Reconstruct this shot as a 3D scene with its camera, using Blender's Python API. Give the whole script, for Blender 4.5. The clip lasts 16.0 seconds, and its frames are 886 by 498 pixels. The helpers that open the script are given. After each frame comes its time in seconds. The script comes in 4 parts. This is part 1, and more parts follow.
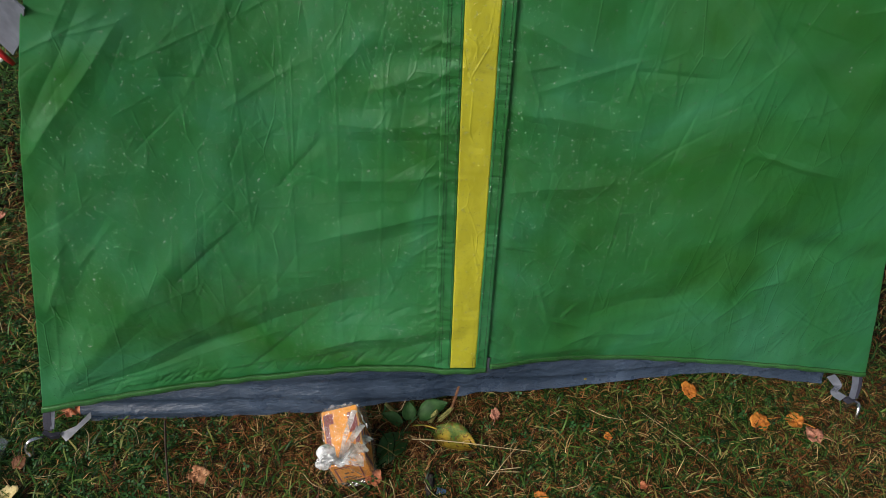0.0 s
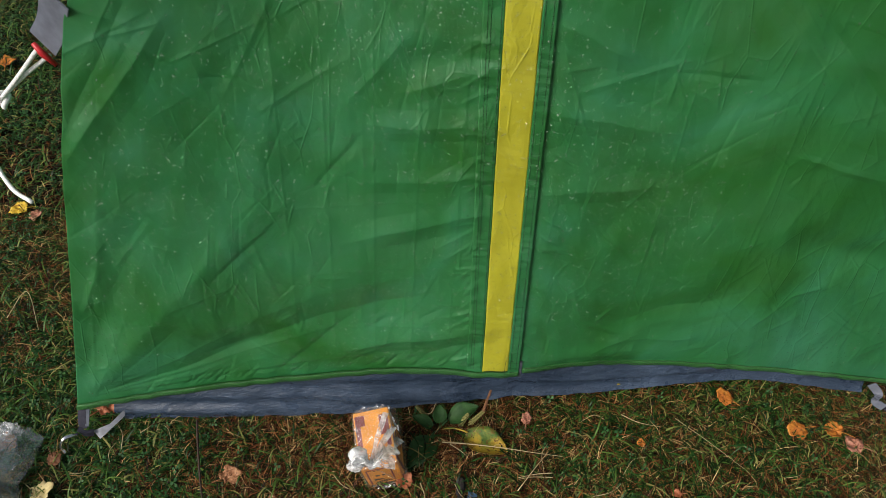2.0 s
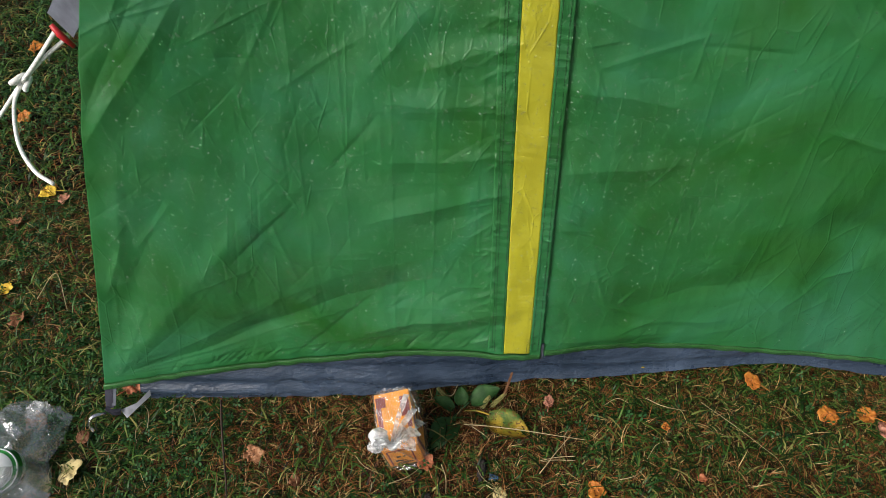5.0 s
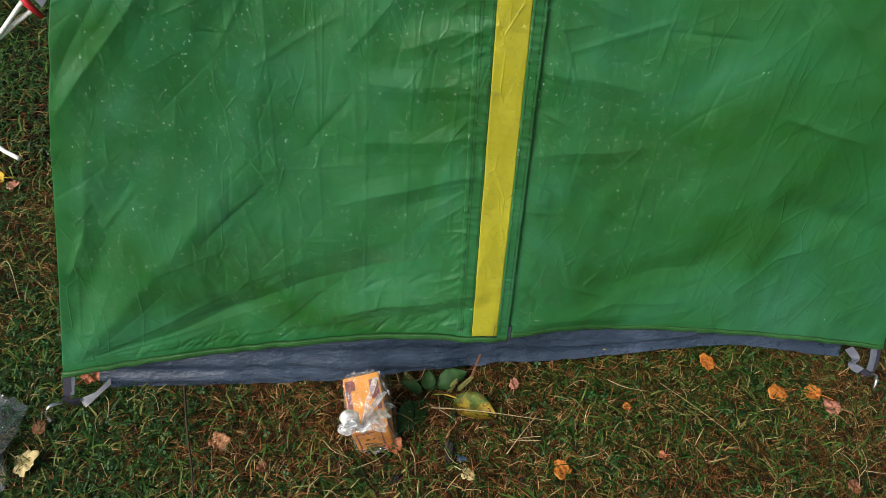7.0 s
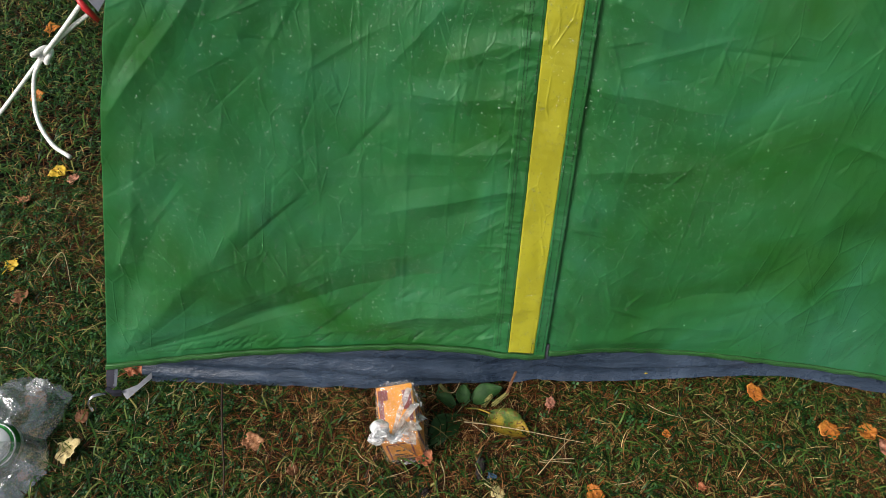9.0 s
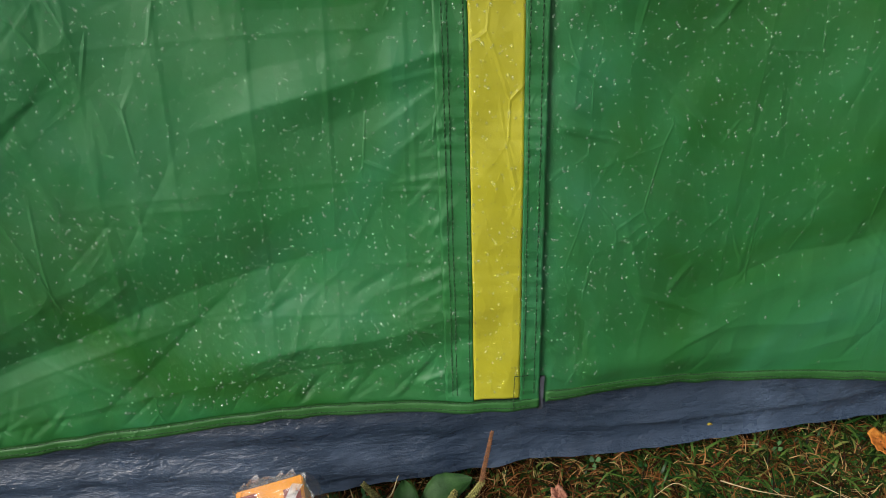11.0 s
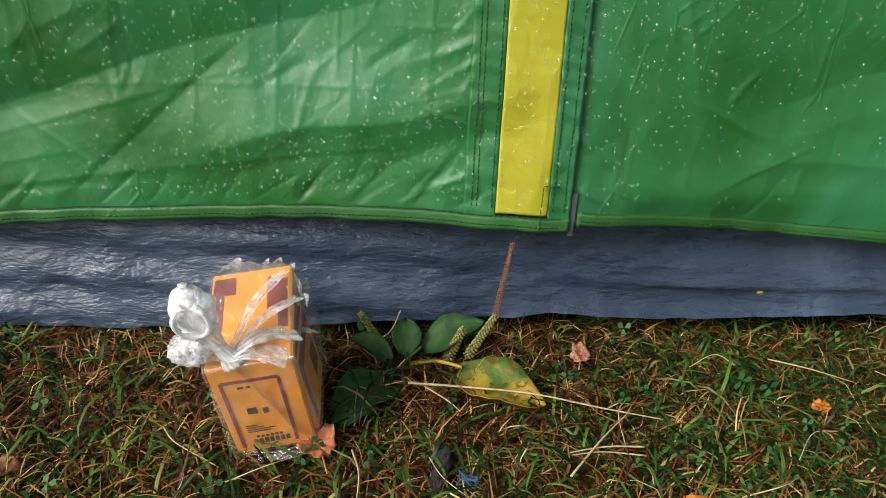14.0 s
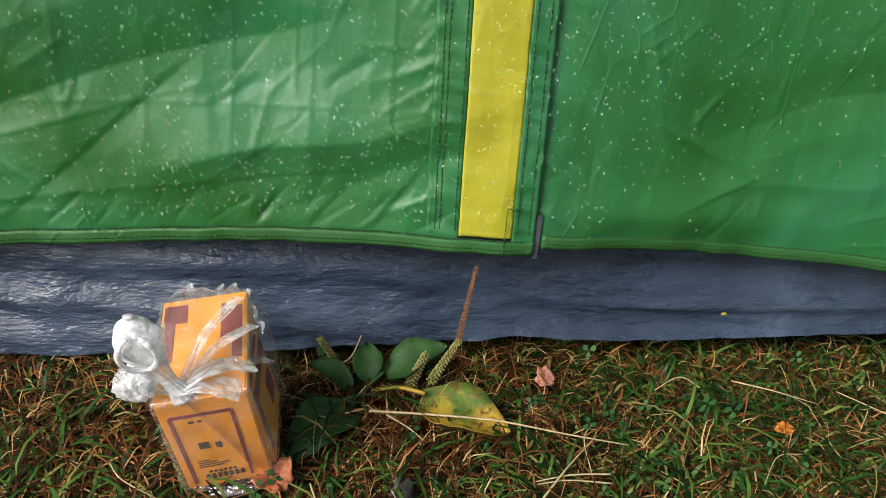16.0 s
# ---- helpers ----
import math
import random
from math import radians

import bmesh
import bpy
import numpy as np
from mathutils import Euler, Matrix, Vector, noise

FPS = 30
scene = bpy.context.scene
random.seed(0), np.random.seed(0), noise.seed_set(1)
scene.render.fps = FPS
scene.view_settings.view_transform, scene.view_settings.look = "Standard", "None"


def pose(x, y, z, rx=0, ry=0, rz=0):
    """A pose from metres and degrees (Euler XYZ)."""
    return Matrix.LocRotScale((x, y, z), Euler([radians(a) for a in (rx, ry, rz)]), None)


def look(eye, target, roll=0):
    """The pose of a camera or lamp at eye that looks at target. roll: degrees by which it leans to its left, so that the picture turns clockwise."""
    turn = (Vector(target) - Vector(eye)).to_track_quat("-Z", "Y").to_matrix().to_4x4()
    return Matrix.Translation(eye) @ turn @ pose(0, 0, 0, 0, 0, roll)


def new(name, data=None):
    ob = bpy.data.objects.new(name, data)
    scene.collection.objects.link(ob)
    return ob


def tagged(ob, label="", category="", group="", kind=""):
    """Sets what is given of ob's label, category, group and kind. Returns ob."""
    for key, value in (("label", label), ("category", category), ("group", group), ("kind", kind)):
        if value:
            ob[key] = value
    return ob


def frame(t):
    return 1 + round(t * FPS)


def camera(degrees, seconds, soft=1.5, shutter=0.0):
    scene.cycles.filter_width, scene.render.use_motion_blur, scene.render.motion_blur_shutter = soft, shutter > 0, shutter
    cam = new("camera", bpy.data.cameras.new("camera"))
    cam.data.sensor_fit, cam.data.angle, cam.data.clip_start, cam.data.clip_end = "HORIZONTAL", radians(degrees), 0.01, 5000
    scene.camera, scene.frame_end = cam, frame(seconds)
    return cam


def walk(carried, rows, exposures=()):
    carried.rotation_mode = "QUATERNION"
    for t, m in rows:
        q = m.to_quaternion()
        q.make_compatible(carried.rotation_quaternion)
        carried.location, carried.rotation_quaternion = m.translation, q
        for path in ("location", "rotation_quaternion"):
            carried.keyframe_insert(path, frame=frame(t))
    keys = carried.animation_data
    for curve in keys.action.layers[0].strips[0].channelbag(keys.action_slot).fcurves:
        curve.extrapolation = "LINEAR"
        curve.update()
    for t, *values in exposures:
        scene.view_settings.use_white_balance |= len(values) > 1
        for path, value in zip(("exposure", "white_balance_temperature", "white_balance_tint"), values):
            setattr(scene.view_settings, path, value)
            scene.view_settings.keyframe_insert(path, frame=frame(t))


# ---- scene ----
cam = camera(64.5, 16.0, soft=0.8)
PATH = [
    (0, (0.146, 0.171, 1.204), (0.046, 1.461, -0.322), 5.9),
    (0.5, (0.142, 0.176, 1.2), (-0.009, 1.451, -0.333), 4.5),
    (1, (0.138, 0.182, 1.2), (-0.04, 1.454, -0.333), 3.7),
    (1.5, (0.133, 0.179, 1.199), (-0.048, 1.46, -0.326), 3.5),
    (2, (0.126, 0.176, 1.198), (-0.035, 1.456, -0.331), 4.3),
    (2.5, (0.129, 0.174, 1.199), (-0.016, 1.45, -0.335), 4.2),
    (3, (0.138, 0.174, 1.199), (-0.034, 1.448, -0.334), 3.2),
    (3.5, (0.146, 0.177, 1.196), (-0.053, 1.446, -0.337), 2.1),
    (3.7, (0.175, 0.202, 1.189), (-0.072, 1.455, -0.351), 0.2),
    (5.8, (0.112, 0.164, 1.186), (-0.074, 1.396, -0.379), 4.8),
    (6, (0.109, 0.161, 1.182), (-0.052, 1.398, -0.382), 7.2),
    (6.5, (0.11, 0.16, 1.18), (0.003, 1.418, -0.372), 7.4),
    (7, (0.109, 0.142, 1.175), (0.023, 1.407, -0.373), 6.7),
    (7.5, (0.117, 0.151, 1.189), (0.022, 1.467, -0.314), 5.9),
    (8, (0.122, 0.149, 1.188), (-0.018, 1.451, -0.323), 5.3),
    (8.5, (0.123, 0.16, 1.183), (-0.084, 1.429, -0.348), 4.5),
    (9, (0.126, 0.164, 1.174), (-0.109, 1.409, -0.374), 4.2),
    (9.5, (0.14, 0.208, 1.177), (0.053, 1.425, -0.408), 1.9),
    (9.7, (0.146, 0.211, 1.15), (0.061, 1.393, -0.461), 2.7),
    (11.8, (0.155, 0.411, 0.438), (-0.078, 2.156, -0.511), 1.0),
    (12, (0.158, 0.406, 0.424), (-0.06, 2.114, -0.592), 1.8),
    (12.3, (0.147, 0.381, 0.415), (-0.009, 2.062, -0.658), 4.1),
    (12.5, (0.15, 0.362, 0.424), (0.042, 2.069, -0.613), 5.3),
    (13, (0.158, 0.313, 0.449), (-0.146, 1.972, -0.625), 2.6),
    (13.2, (0.172, 0.292, 0.431), (-0.054, 2.02, -0.549), 5.9),
    (13.5, (0.171, 0.299, 0.454), (-0.024, 1.956, -0.649), 6.4),
    (14, (0.171, 0.301, 0.45), (-0.093, 1.927, -0.684), 4.9),
    (14.5, (0.161, 0.315, 0.455), (-0.091, 1.902, -0.735), 4.8),
    (15, (0.167, 0.312, 0.452), (-0.063, 1.921, -0.714), 5.4),
    (15.5, (0.171, 0.313, 0.454), (-0.02, 1.956, -0.671), 5.9),
    (16, (0.169, 0.319, 0.45), (-0.001, 1.981, -0.649), 6.7),
]
walk(cam, [(t, look(eye, target, roll)) for t, eye, target, roll in PATH],
     exposures=[(0, 0.30), (3.7, 0.42), (5.8, 0.48), (9.6, 0.46), (11.8, 0.42), (12.8, 0.72), (16, 0.74)])

# ---- world and light ----
world = bpy.data.worlds.new("overcast_sky")
scene.world = world
world.use_nodes = True
wn = world.node_tree.nodes
sky = wn.new("ShaderNodeTexSky")
sky.sky_type = 'NISHITA'
sky.sun_disc = False
sky.sun_elevation, sky.sun_rotation = radians(40), radians(221)
sky.air_density, sky.dust_density, sky.ozone_density = 1.0, 6.0, 0.6
soften = wn.new("ShaderNodeHueSaturation")
soften.inputs["Saturation"].default_value = 0.55
world.node_tree.links.new(sky.outputs[0], soften.inputs["Color"])
world.node_tree.links.new(soften.outputs[0], wn["Background"].inputs["Color"])
wn["Background"].inputs["Strength"].default_value = 0.085

sun_data = bpy.data.lights.new("sun", 'SUN')
sun_data.energy, sun_data.angle, sun_data.color = 2.2, radians(30), (1.0, 0.97, 0.92)
sun = new("sun", sun_data)
sun.matrix_world = look((-2.75, -2.4, 3.8), (0.1, 0.8, 0.3))


# ---- materials ----
def material(name, rough=0.6, metallic=0.0):
    m = bpy.data.materials.new(name)
    m.use_nodes = True
    b = m.node_tree.nodes["Principled BSDF"]
    b.inputs["Roughness"].default_value = rough
    b.inputs["Metallic"].default_value = metallic
    return m, m.node_tree.nodes, m.node_tree.links, b


def ramp(nodes, links, source, stops):
    r = nodes.new("ShaderNodeValToRGB")
    while len(r.color_ramp.elements) < len(stops):
        r.color_ramp.elements.new(0.5)
    for e, (p, c) in zip(r.color_ramp.elements, stops):
        e.position, e.color = p, (*c, 1)
    links.new(source, r.inputs[0])
    return r.outputs[0]


def noise_tex(nodes, links, scale, detail=4, rough=0.55, distort=0.0, stretch=None):
    n = nodes.new("ShaderNodeTexNoise")
    n.inputs["Scale"].default_value, n.inputs["Detail"].default_value = scale, detail
    n.inputs["Roughness"].default_value, n.inputs["Distortion"].default_value = rough, distort
    co = nodes.new("ShaderNodeTexCoord")
    if stretch:
        mp = nodes.new("ShaderNodeMapping")
        mp.inputs["Scale"].default_value = stretch
        links.new(co.outputs["Object"], mp.inputs["Vector"])
        links.new(mp.outputs[0], n.inputs["Vector"])
    else:
        links.new(co.outputs["Object"], n.inputs["Vector"])
    return n.outputs["Fac"]


def bump(nodes, links, height, b, strength=0.3, distance=0.002, under=None):
    k = nodes.new("ShaderNodeBump")
    k.inputs["Strength"].default_value, k.inputs["Distance"].default_value = strength, distance
    links.new(height, k.inputs["Height"])
    if under:
        links.new(under, k.inputs["Normal"])
    links.new(k.outputs[0], b.inputs["Normal"])
    return k.outputs[0]


def plain(name, colour, rough=0.6, metallic=0.0, spread=0.25, scale=60, grain=0.0005, shine=0.5):
    m, n, l, b = material(name, rough, metallic)
    b.inputs["Specular IOR Level"].default_value = shine
    dark, light = [c * (1 - spread) for c in colour], [min(1, c * (1 + spread)) for c in colour]
    f = noise_tex(n, l, scale)
    l.new(ramp(n, l, f, [(0.3, dark), (0.7, light)]), b.inputs["Base Color"])
    bump(n, l, noise_tex(n, l, scale * 6), b, 0.4, grain)
    return m


def cloth(name, dark, mid, light, rough=0.42, thin=0.25, crinkle=0.002):
    """Wet coated nylon: damp patches, flat-sided creases and a fine weave."""
    m, n, l, b = material(name, rough)
    big = noise_tex(n, l, 3.2, 6, 0.62, 0.6)
    col = ramp(n, l, big, [(0.36, dark), (0.52, mid), (0.68, light)])
    l.new(col, b.inputs["Base Color"])
    damp = noise_tex(n, l, 14, 6, 0.7, 0.8, (0.6, 1, 1))
    l.new(ramp(n, l, damp, [(0.36, (rough * 0.66,) * 3), (0.62, (rough * 1.3,) * 3)]), b.inputs["Roughness"])
    co = n.new("ShaderNodeTexCoord")
    last = None
    # shallow flat-sided dents at three sizes
    for scale, turn, squeeze, high in ((6.0, 0.6, (1.0, 1, 0.45), 0.032), (12.0, -0.7, (1.0, 1, 0.4), 0.034), (27.0, 0.35, (1.0, 1, 0.5), 0.03)):
        mp, v = n.new("ShaderNodeMapping"), n.new("ShaderNodeTexVoronoi")
        mp.inputs["Rotation"].default_value = (0, turn, 0)
        mp.inputs["Scale"].default_value = [scale * k for k in squeeze]
        l.new(co.outputs["Object"], mp.inputs["Vector"])
        v.inputs["Scale"].default_value = 1.0
        l.new(mp.outputs[0], v.inputs["Vector"])
        v.distance = 'MANHATTAN'
        last = bump(n, l, v.outputs["Distance"], b, 1.0, high * crinkle / 0.002 / scale, last)
    # scattered hair-thin creases
    for scale, turn, squeeze in ((16.0, 0.5, (1.0, 1, 0.42)), (22.0, -0.75, (1.0, 1, 0.38))):
        mp, v, cut = n.new("ShaderNodeMapping"), n.new("ShaderNodeTexVoronoi"), n.new("ShaderNodeMath")
        mp.inputs["Rotation"].default_value = (0, turn, 0)
        mp.inputs["Scale"].default_value = [scale * k for k in squeeze]
        l.new(co.outputs["Object"], mp.inputs["Vector"])
        v.feature = 'DISTANCE_TO_EDGE'
        v.inputs["Scale"].default_value = 1.0
        l.new(mp.outputs[0], v.inputs["Vector"])
        cut.operation = 'MULTIPLY'
        l.new(ramp(n, l, v.outputs["Distance"], [(0.0, (1, 1, 1)), (0.03, (0.12,) * 3), (0.09, (0, 0, 0))]), cut.inputs[0])
        l.new(ramp(n, l, noise_tex(n, l, 9 + turn, 2), [(0.50, (0, 0, 0)), (0.62, (1, 1, 1))]), cut.inputs[1])
        last = bump(n, l, cut.outputs[0], b, 1.0, crinkle * 0.24, last)
    last = bump(n, l, noise_tex(n, l, 11, 4, 0.6, 0.3), b, 0.6, crinkle * 1.6, last)
    last = bump(n, l, noise_tex(n, l, 120, 3, 0.6), b, 0.25, 0.0007, last)
    bump(n, l, noise_tex(n, l, 900, 1), b, 0.15, 0.0004, last)
    b.inputs["Specular IOR Level"].default_value = 0.56
    tr = n.new("ShaderNodeBsdfTranslucent")
    l.new(col, tr.inputs["Color"])
    mix = n.new("ShaderNodeMixShader")
    mix.inputs[0].default_value = thin
    l.new(b.outputs[0], mix.inputs[1])
    l.new(tr.outputs[0], mix.inputs[2])
    l.new(mix.outputs[0], n["Material Output"].inputs["Surface"])
    return m


def island(name, stops, rough=0.55, thin=0.3):
    """Blades and leaflets: each piece takes its own colour."""
    m, n, l, b = material(name, rough)
    b.inputs["Specular IOR Level"].default_value = 0.16
    g = n.new("ShaderNodeNewGeometry")
    col = ramp(n, l, g.outputs["Random Per Island"], stops)
    l.new(col, b.inputs["Base Color"])
    tr = n.new("ShaderNodeBsdfTranslucent")
    l.new(col, tr.inputs["Color"])
    mix = n.new("ShaderNodeMixShader")
    mix.inputs[0].default_value = thin
    l.new(b.outputs[0], mix.inputs[1])
    l.new(tr.outputs[0], mix.inputs[2])
    l.new(mix.outputs[0], n["Material Output"].inputs["Surface"])
    return m


# extra blue in the mid and light tones paints in some sky reflection
M_GREEN = cloth("green_nylon", (0.020, 0.130, 0.021), (0.028, 0.177, 0.054), (0.040, 0.216, 0.102), rough=0.46)
M_HEM = cloth("green_binding", (0.020, 0.110, 0.018), (0.028, 0.138, 0.028), (0.040, 0.165, 0.042), rough=0.62, crinkle=0.0018)
M_YELLOW = cloth("yellow_nylon", (0.37, 0.35, 0.020), (0.47, 0.45, 0.030), (0.56, 0.54, 0.05), rough=0.46, crinkle=0.003)
M_THREAD = plain("dark_green_thread", (0.012, 0.05, 0.015), 0.8)
def tarp():
    """Wet woven groundsheet: grey-blue, finely dented, with damp glossy patches."""
    m, n, l, b = material("grey_groundsheet", 0.3)
    l.new(ramp(n, l, noise_tex(n, l, 6, 6, 0.65, 0.8), [(0.3, (0.016, 0.028, 0.050)), (0.52, (0.032, 0.050, 0.082)), (0.75, (0.066, 0.096, 0.150))]), b.inputs["Base Color"])
    l.new(ramp(n, l, noise_tex(n, l, 18, 4, 0.6), [(0.35, (0.20,) * 3), (0.65, (0.42,) * 3)]), b.inputs["Roughness"])
    one = bump(n, l, noise_tex(n, l, 150, 4, 0.6, 0.2, (0.8, 1, 1.5)), b, 0.9, 0.0020)
    bump(n, l, noise_tex(n, l, 30, 4, 0.6, 0.2, (0.6, 1, 2.4)), b, 0.9, 0.005, one)
    return m


M_TARP = tarp()
M_WEB = plain("grey_webbing", (0.10, 0.11, 0.14), 0.6)
M_ZIP = plain("grey_zip", (0.045, 0.050, 0.065), 0.6)
M_TAB = plain("pale_webbing", (0.26, 0.27, 0.30), 0.6)
M_DARKWEB = plain("dark_webbing", (0.02, 0.02, 0.035), 0.7)
def water():
    """Beads of clear water; the light caught in them is a pale diffuse colour mixed in."""
    m, n, l, b = material("water", 0.02)
    b.inputs["Base Color"].default_value = (0.98, 1.0, 0.98, 1)
    b.inputs["Transmission Weight"].default_value = 1.0
    b.inputs["IOR"].default_value = 1.38
    caught = n.new("ShaderNodeBsdfPrincipled")
    caught.inputs["Base Color"].default_value = (0.50, 0.62, 0.50, 1)
    caught.inputs["Roughness"].default_value = 0.25
    caught.inputs["Specular IOR Level"].default_value = 0.6
    mix = n.new("ShaderNodeMixShader")
    mix.inputs[0].default_value = 0.13
    l.new(b.outputs[0], mix.inputs[1])
    l.new(caught.outputs[0], mix.inputs[2])
    l.new(mix.outputs[0], n["Material Output"].inputs["Surface"])
    return m


M_WATER = water()
M_STEEL = plain("bright_steel", (0.75, 0.75, 0.76), 0.18, 1.0, 0.1)
M_ROPE = plain("white_cord", (0.75, 0.75, 0.72), 0.75, scale=300)
M_RED = plain("red_plastic", (0.45, 0.02, 0.025), 0.35)
# near-black base: the shade between the blades is put into the soil's colour
M_SOIL = plain("shaded_damp_soil", (0.009, 0.006, 0.004), 0.95, 0.0, 0.6, 25, 0.006, 0.08)
M_LAWN = plain("far_lawn", (0.034, 0.046, 0.014), 0.95, 0.0, 0.6, 40, 0.01, 0.08)
# the darkest random tones deepen the gaps, standing in for shade among blades
M_GRASS = island("green_grass", [(0.0, (0.003, 0.010, 0.002)), (0.34, (0.011, 0.040, 0.007)), (0.66, (0.032, 0.086, 0.014)), (0.88, (0.085, 0.145, 0.028)), (1.0, (0.24, 0.21, 0.07))], 0.40, 0.06)
M_STRAW = island("dead_grass", [(0.0, (0.006, 0.002, 0.001)), (0.42, (0.040, 0.013, 0.004)), (0.72, (0.15, 0.055, 0.015)), (0.90, (0.27, 0.135, 0.045)), (1.0, (0.52, 0.38, 0.18))], 0.48, 0.05)
M_CLOVER = island("clover", [(0.0, (0.012, 0.050, 0.014)), (0.6, (0.024, 0.080, 0.022)), (1.0, (0.050, 0.120, 0.036))], 0.5, 0.12)


# ---- builders ----
def mesh_of(name, verts, faces, smooth=True):
    me = bpy.data.meshes.new(name)
    me.from_pydata([tuple(v) for v in verts], [], [tuple(f) for f in faces])
    me.update()
    if smooth:
        me.polygons.foreach_set("use_smooth", [True] * len(me.polygons))
    return me


def quads_of(name, verts, quads):
    """A mesh from numpy arrays of points and four-cornered faces."""
    me = bpy.data.meshes.new(name)
    me.vertices.add(len(verts))
    me.vertices.foreach_set("co", np.asarray(verts, np.float32).ravel())
    me.loops.add(4 * len(quads))
    me.loops.foreach_set("vertex_index", np.asarray(quads, np.int32).ravel())
    me.polygons.add(len(quads))
    me.polygons.foreach_set("loop_start", np.arange(0, 4 * len(quads), 4, dtype=np.int32))
    me.polygons.foreach_set("use_smooth", np.ones(len(quads), bool))
    me.update(calc_edges=True)
    return me


def part(name, bm, mat, parent=None, label="", at=None):
    if isinstance(bm, bmesh.types.BMesh):
        me = bpy.data.meshes.new(name)
        bm.to_mesh(me)
        bm.free()
        me.polygons.foreach_set("use_smooth", [True] * len(me.polygons))
    else:
        me = bm
    me.materials.append(mat)
    ob = new(name, me)
    ob.parent = parent
    if at is not None:
        ob.matrix_basis = at
    return tagged(ob, label)


def thing(name, m, label, category, group="", kind=""):
    ob = new(name)
    ob.empty_display_size = 0.05
    ob.matrix_basis = m
    return tagged(ob, label, category, group, kind)


def tube(points, radius, sides=8, closed_ends=True):
    """A round cord along points; radius may be one number or one per point."""
    pts = [Vector(p) for p in points]
    rad = radius if isinstance(radius, (list, tuple)) else [radius] * len(pts)
    verts, faces = [], []
    side = None
    for i, p in enumerate(pts):
        ahead = (pts[min(i + 1, len(pts) - 1)] - pts[max(i - 1, 0)]).normalized()
        if side is None:
            side = ahead.orthogonal().normalized()
        side = (side - ahead * side.dot(ahead)).normalized()
        up = ahead.cross(side)
        for k in range(sides):
            a = 2 * math.pi * k / sides
            verts.append(p + rad[i] * (math.cos(a) * side + math.sin(a) * up))
    for i in range(len(pts) - 1):
        for k in range(sides):
            a, b = i * sides + k, i * sides + (k + 1) % sides
            faces.append((a, b, b + sides, a + sides))
    if closed_ends:
        faces.append(tuple(reversed(range(sides))))
        faces.append(tuple(range((len(pts) - 1) * sides, len(pts) * sides)))
    return mesh_of("tube", verts, faces)


def curve_points(knots, n=8):
    """A smooth line through the knots."""
    k = [Vector(p) for p in knots]
    k = [2 * k[0] - k[1]] + k + [2 * k[-1] - k[-2]]
    out = []
    for i in range(1, len(k) - 2):
        p0, p1, p2, p3 = k[i - 1:i + 3]
        for s in range(n):
            t = s / n
            out.append(0.5 * (2 * p1 + (p2 - p0) * t + (2 * p0 - 5 * p1 + 4 * p2 - p3) * t * t + (3 * p1 - p0 - 3 * p2 + p3) * t ** 3))
    out.append(k[-2])
    return out


def ribbon(points, width, thick, across):
    """A flat strap of rectangular section along points, wide along across."""
    pts, across = [Vector(p) for p in points], Vector(across).normalized()
    verts, faces = [], []
    for i, p in enumerate(pts):
        ahead = (pts[min(i + 1, len(pts) - 1)] - pts[max(i - 1, 0)]).normalized()
        side = (across - ahead * across.dot(ahead)).normalized()
        up = side.cross(ahead)
        for a, b in ((-1, -1), (1, -1), (1, 1), (-1, 1)):
            verts.append(p + side * a * width / 2 + up * b * thick / 2)
    for i in range(len(pts) - 1):
        for k in range(4):
            a, b = i * 4 + k, i * 4 + (k + 1) % 4
            faces.append((a, b, b + 4, a + 4))
    faces += [(3, 2, 1, 0), tuple(range(len(verts) - 4, len(verts)))]
    return mesh_of("ribbon", verts, faces, False)


# ---- ground ----
def ground_height(x, y):
    return -0.012 + 0.006 * math.sin(3.1 * x + 1.0) * math.sin(2.7 * y + 0.4)


def build_ground():
    xs = sorted({*np.linspace(-3, 3, 121).round(4), -300, -80, -20, -8, 8, 20, 80, 300})
    ys = sorted({*np.linspace(-2, 4, 121).round(4), -300, -80, -20, -8, 10, 20, 80, 300})
    verts = [(x, y, ground_height(x, y) + 0.004 * noise.noise((x * 9, y * 9, 0))) for y in ys for x in xs]
    n = len(xs)
    faces = [(j * n + i, j * n + i + 1, j * n + n + i + 1, j * n + n + i) for j in range(len(ys) - 1) for i in range(n - 1)]
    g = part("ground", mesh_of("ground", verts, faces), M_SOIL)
    tagged(g, "damp brown soil, near black for the shade under a thin trodden lawn", "ground", kind="structure")
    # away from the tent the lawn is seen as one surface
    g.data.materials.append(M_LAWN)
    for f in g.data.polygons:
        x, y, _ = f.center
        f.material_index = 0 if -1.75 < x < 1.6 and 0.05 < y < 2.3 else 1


build_ground()

# ---- tent ----
TENT = pose(0.155, 0.80, 0, 0, 0, 13.6)
tent = thing("tent", TENT, "green nylon tent with a yellow stripe, wet with rain", "tent")
TOP = 1.16


def smooth(a, b, x):
    t = np.clip((np.asarray(x, float) - a) / (b - a), 0, 1)
    return t * t * (3 - 2 * t)


def hem_z(u):
    return np.interp(u, [-0.715, -0.6, -0.5, -0.35, -0.2, -0.12, -0.03, 0.036, 0.05, 0.075, 0.17, 0.27, 0.36, 0.5, 0.62, 0.785],
                     [0.076, 0.096, 0.110, 0.119, 0.126, 0.130, 0.134, 0.133, 0.138, 0.136, 0.132, 0.126, 0.122, 0.112, 0.099, 0.072])


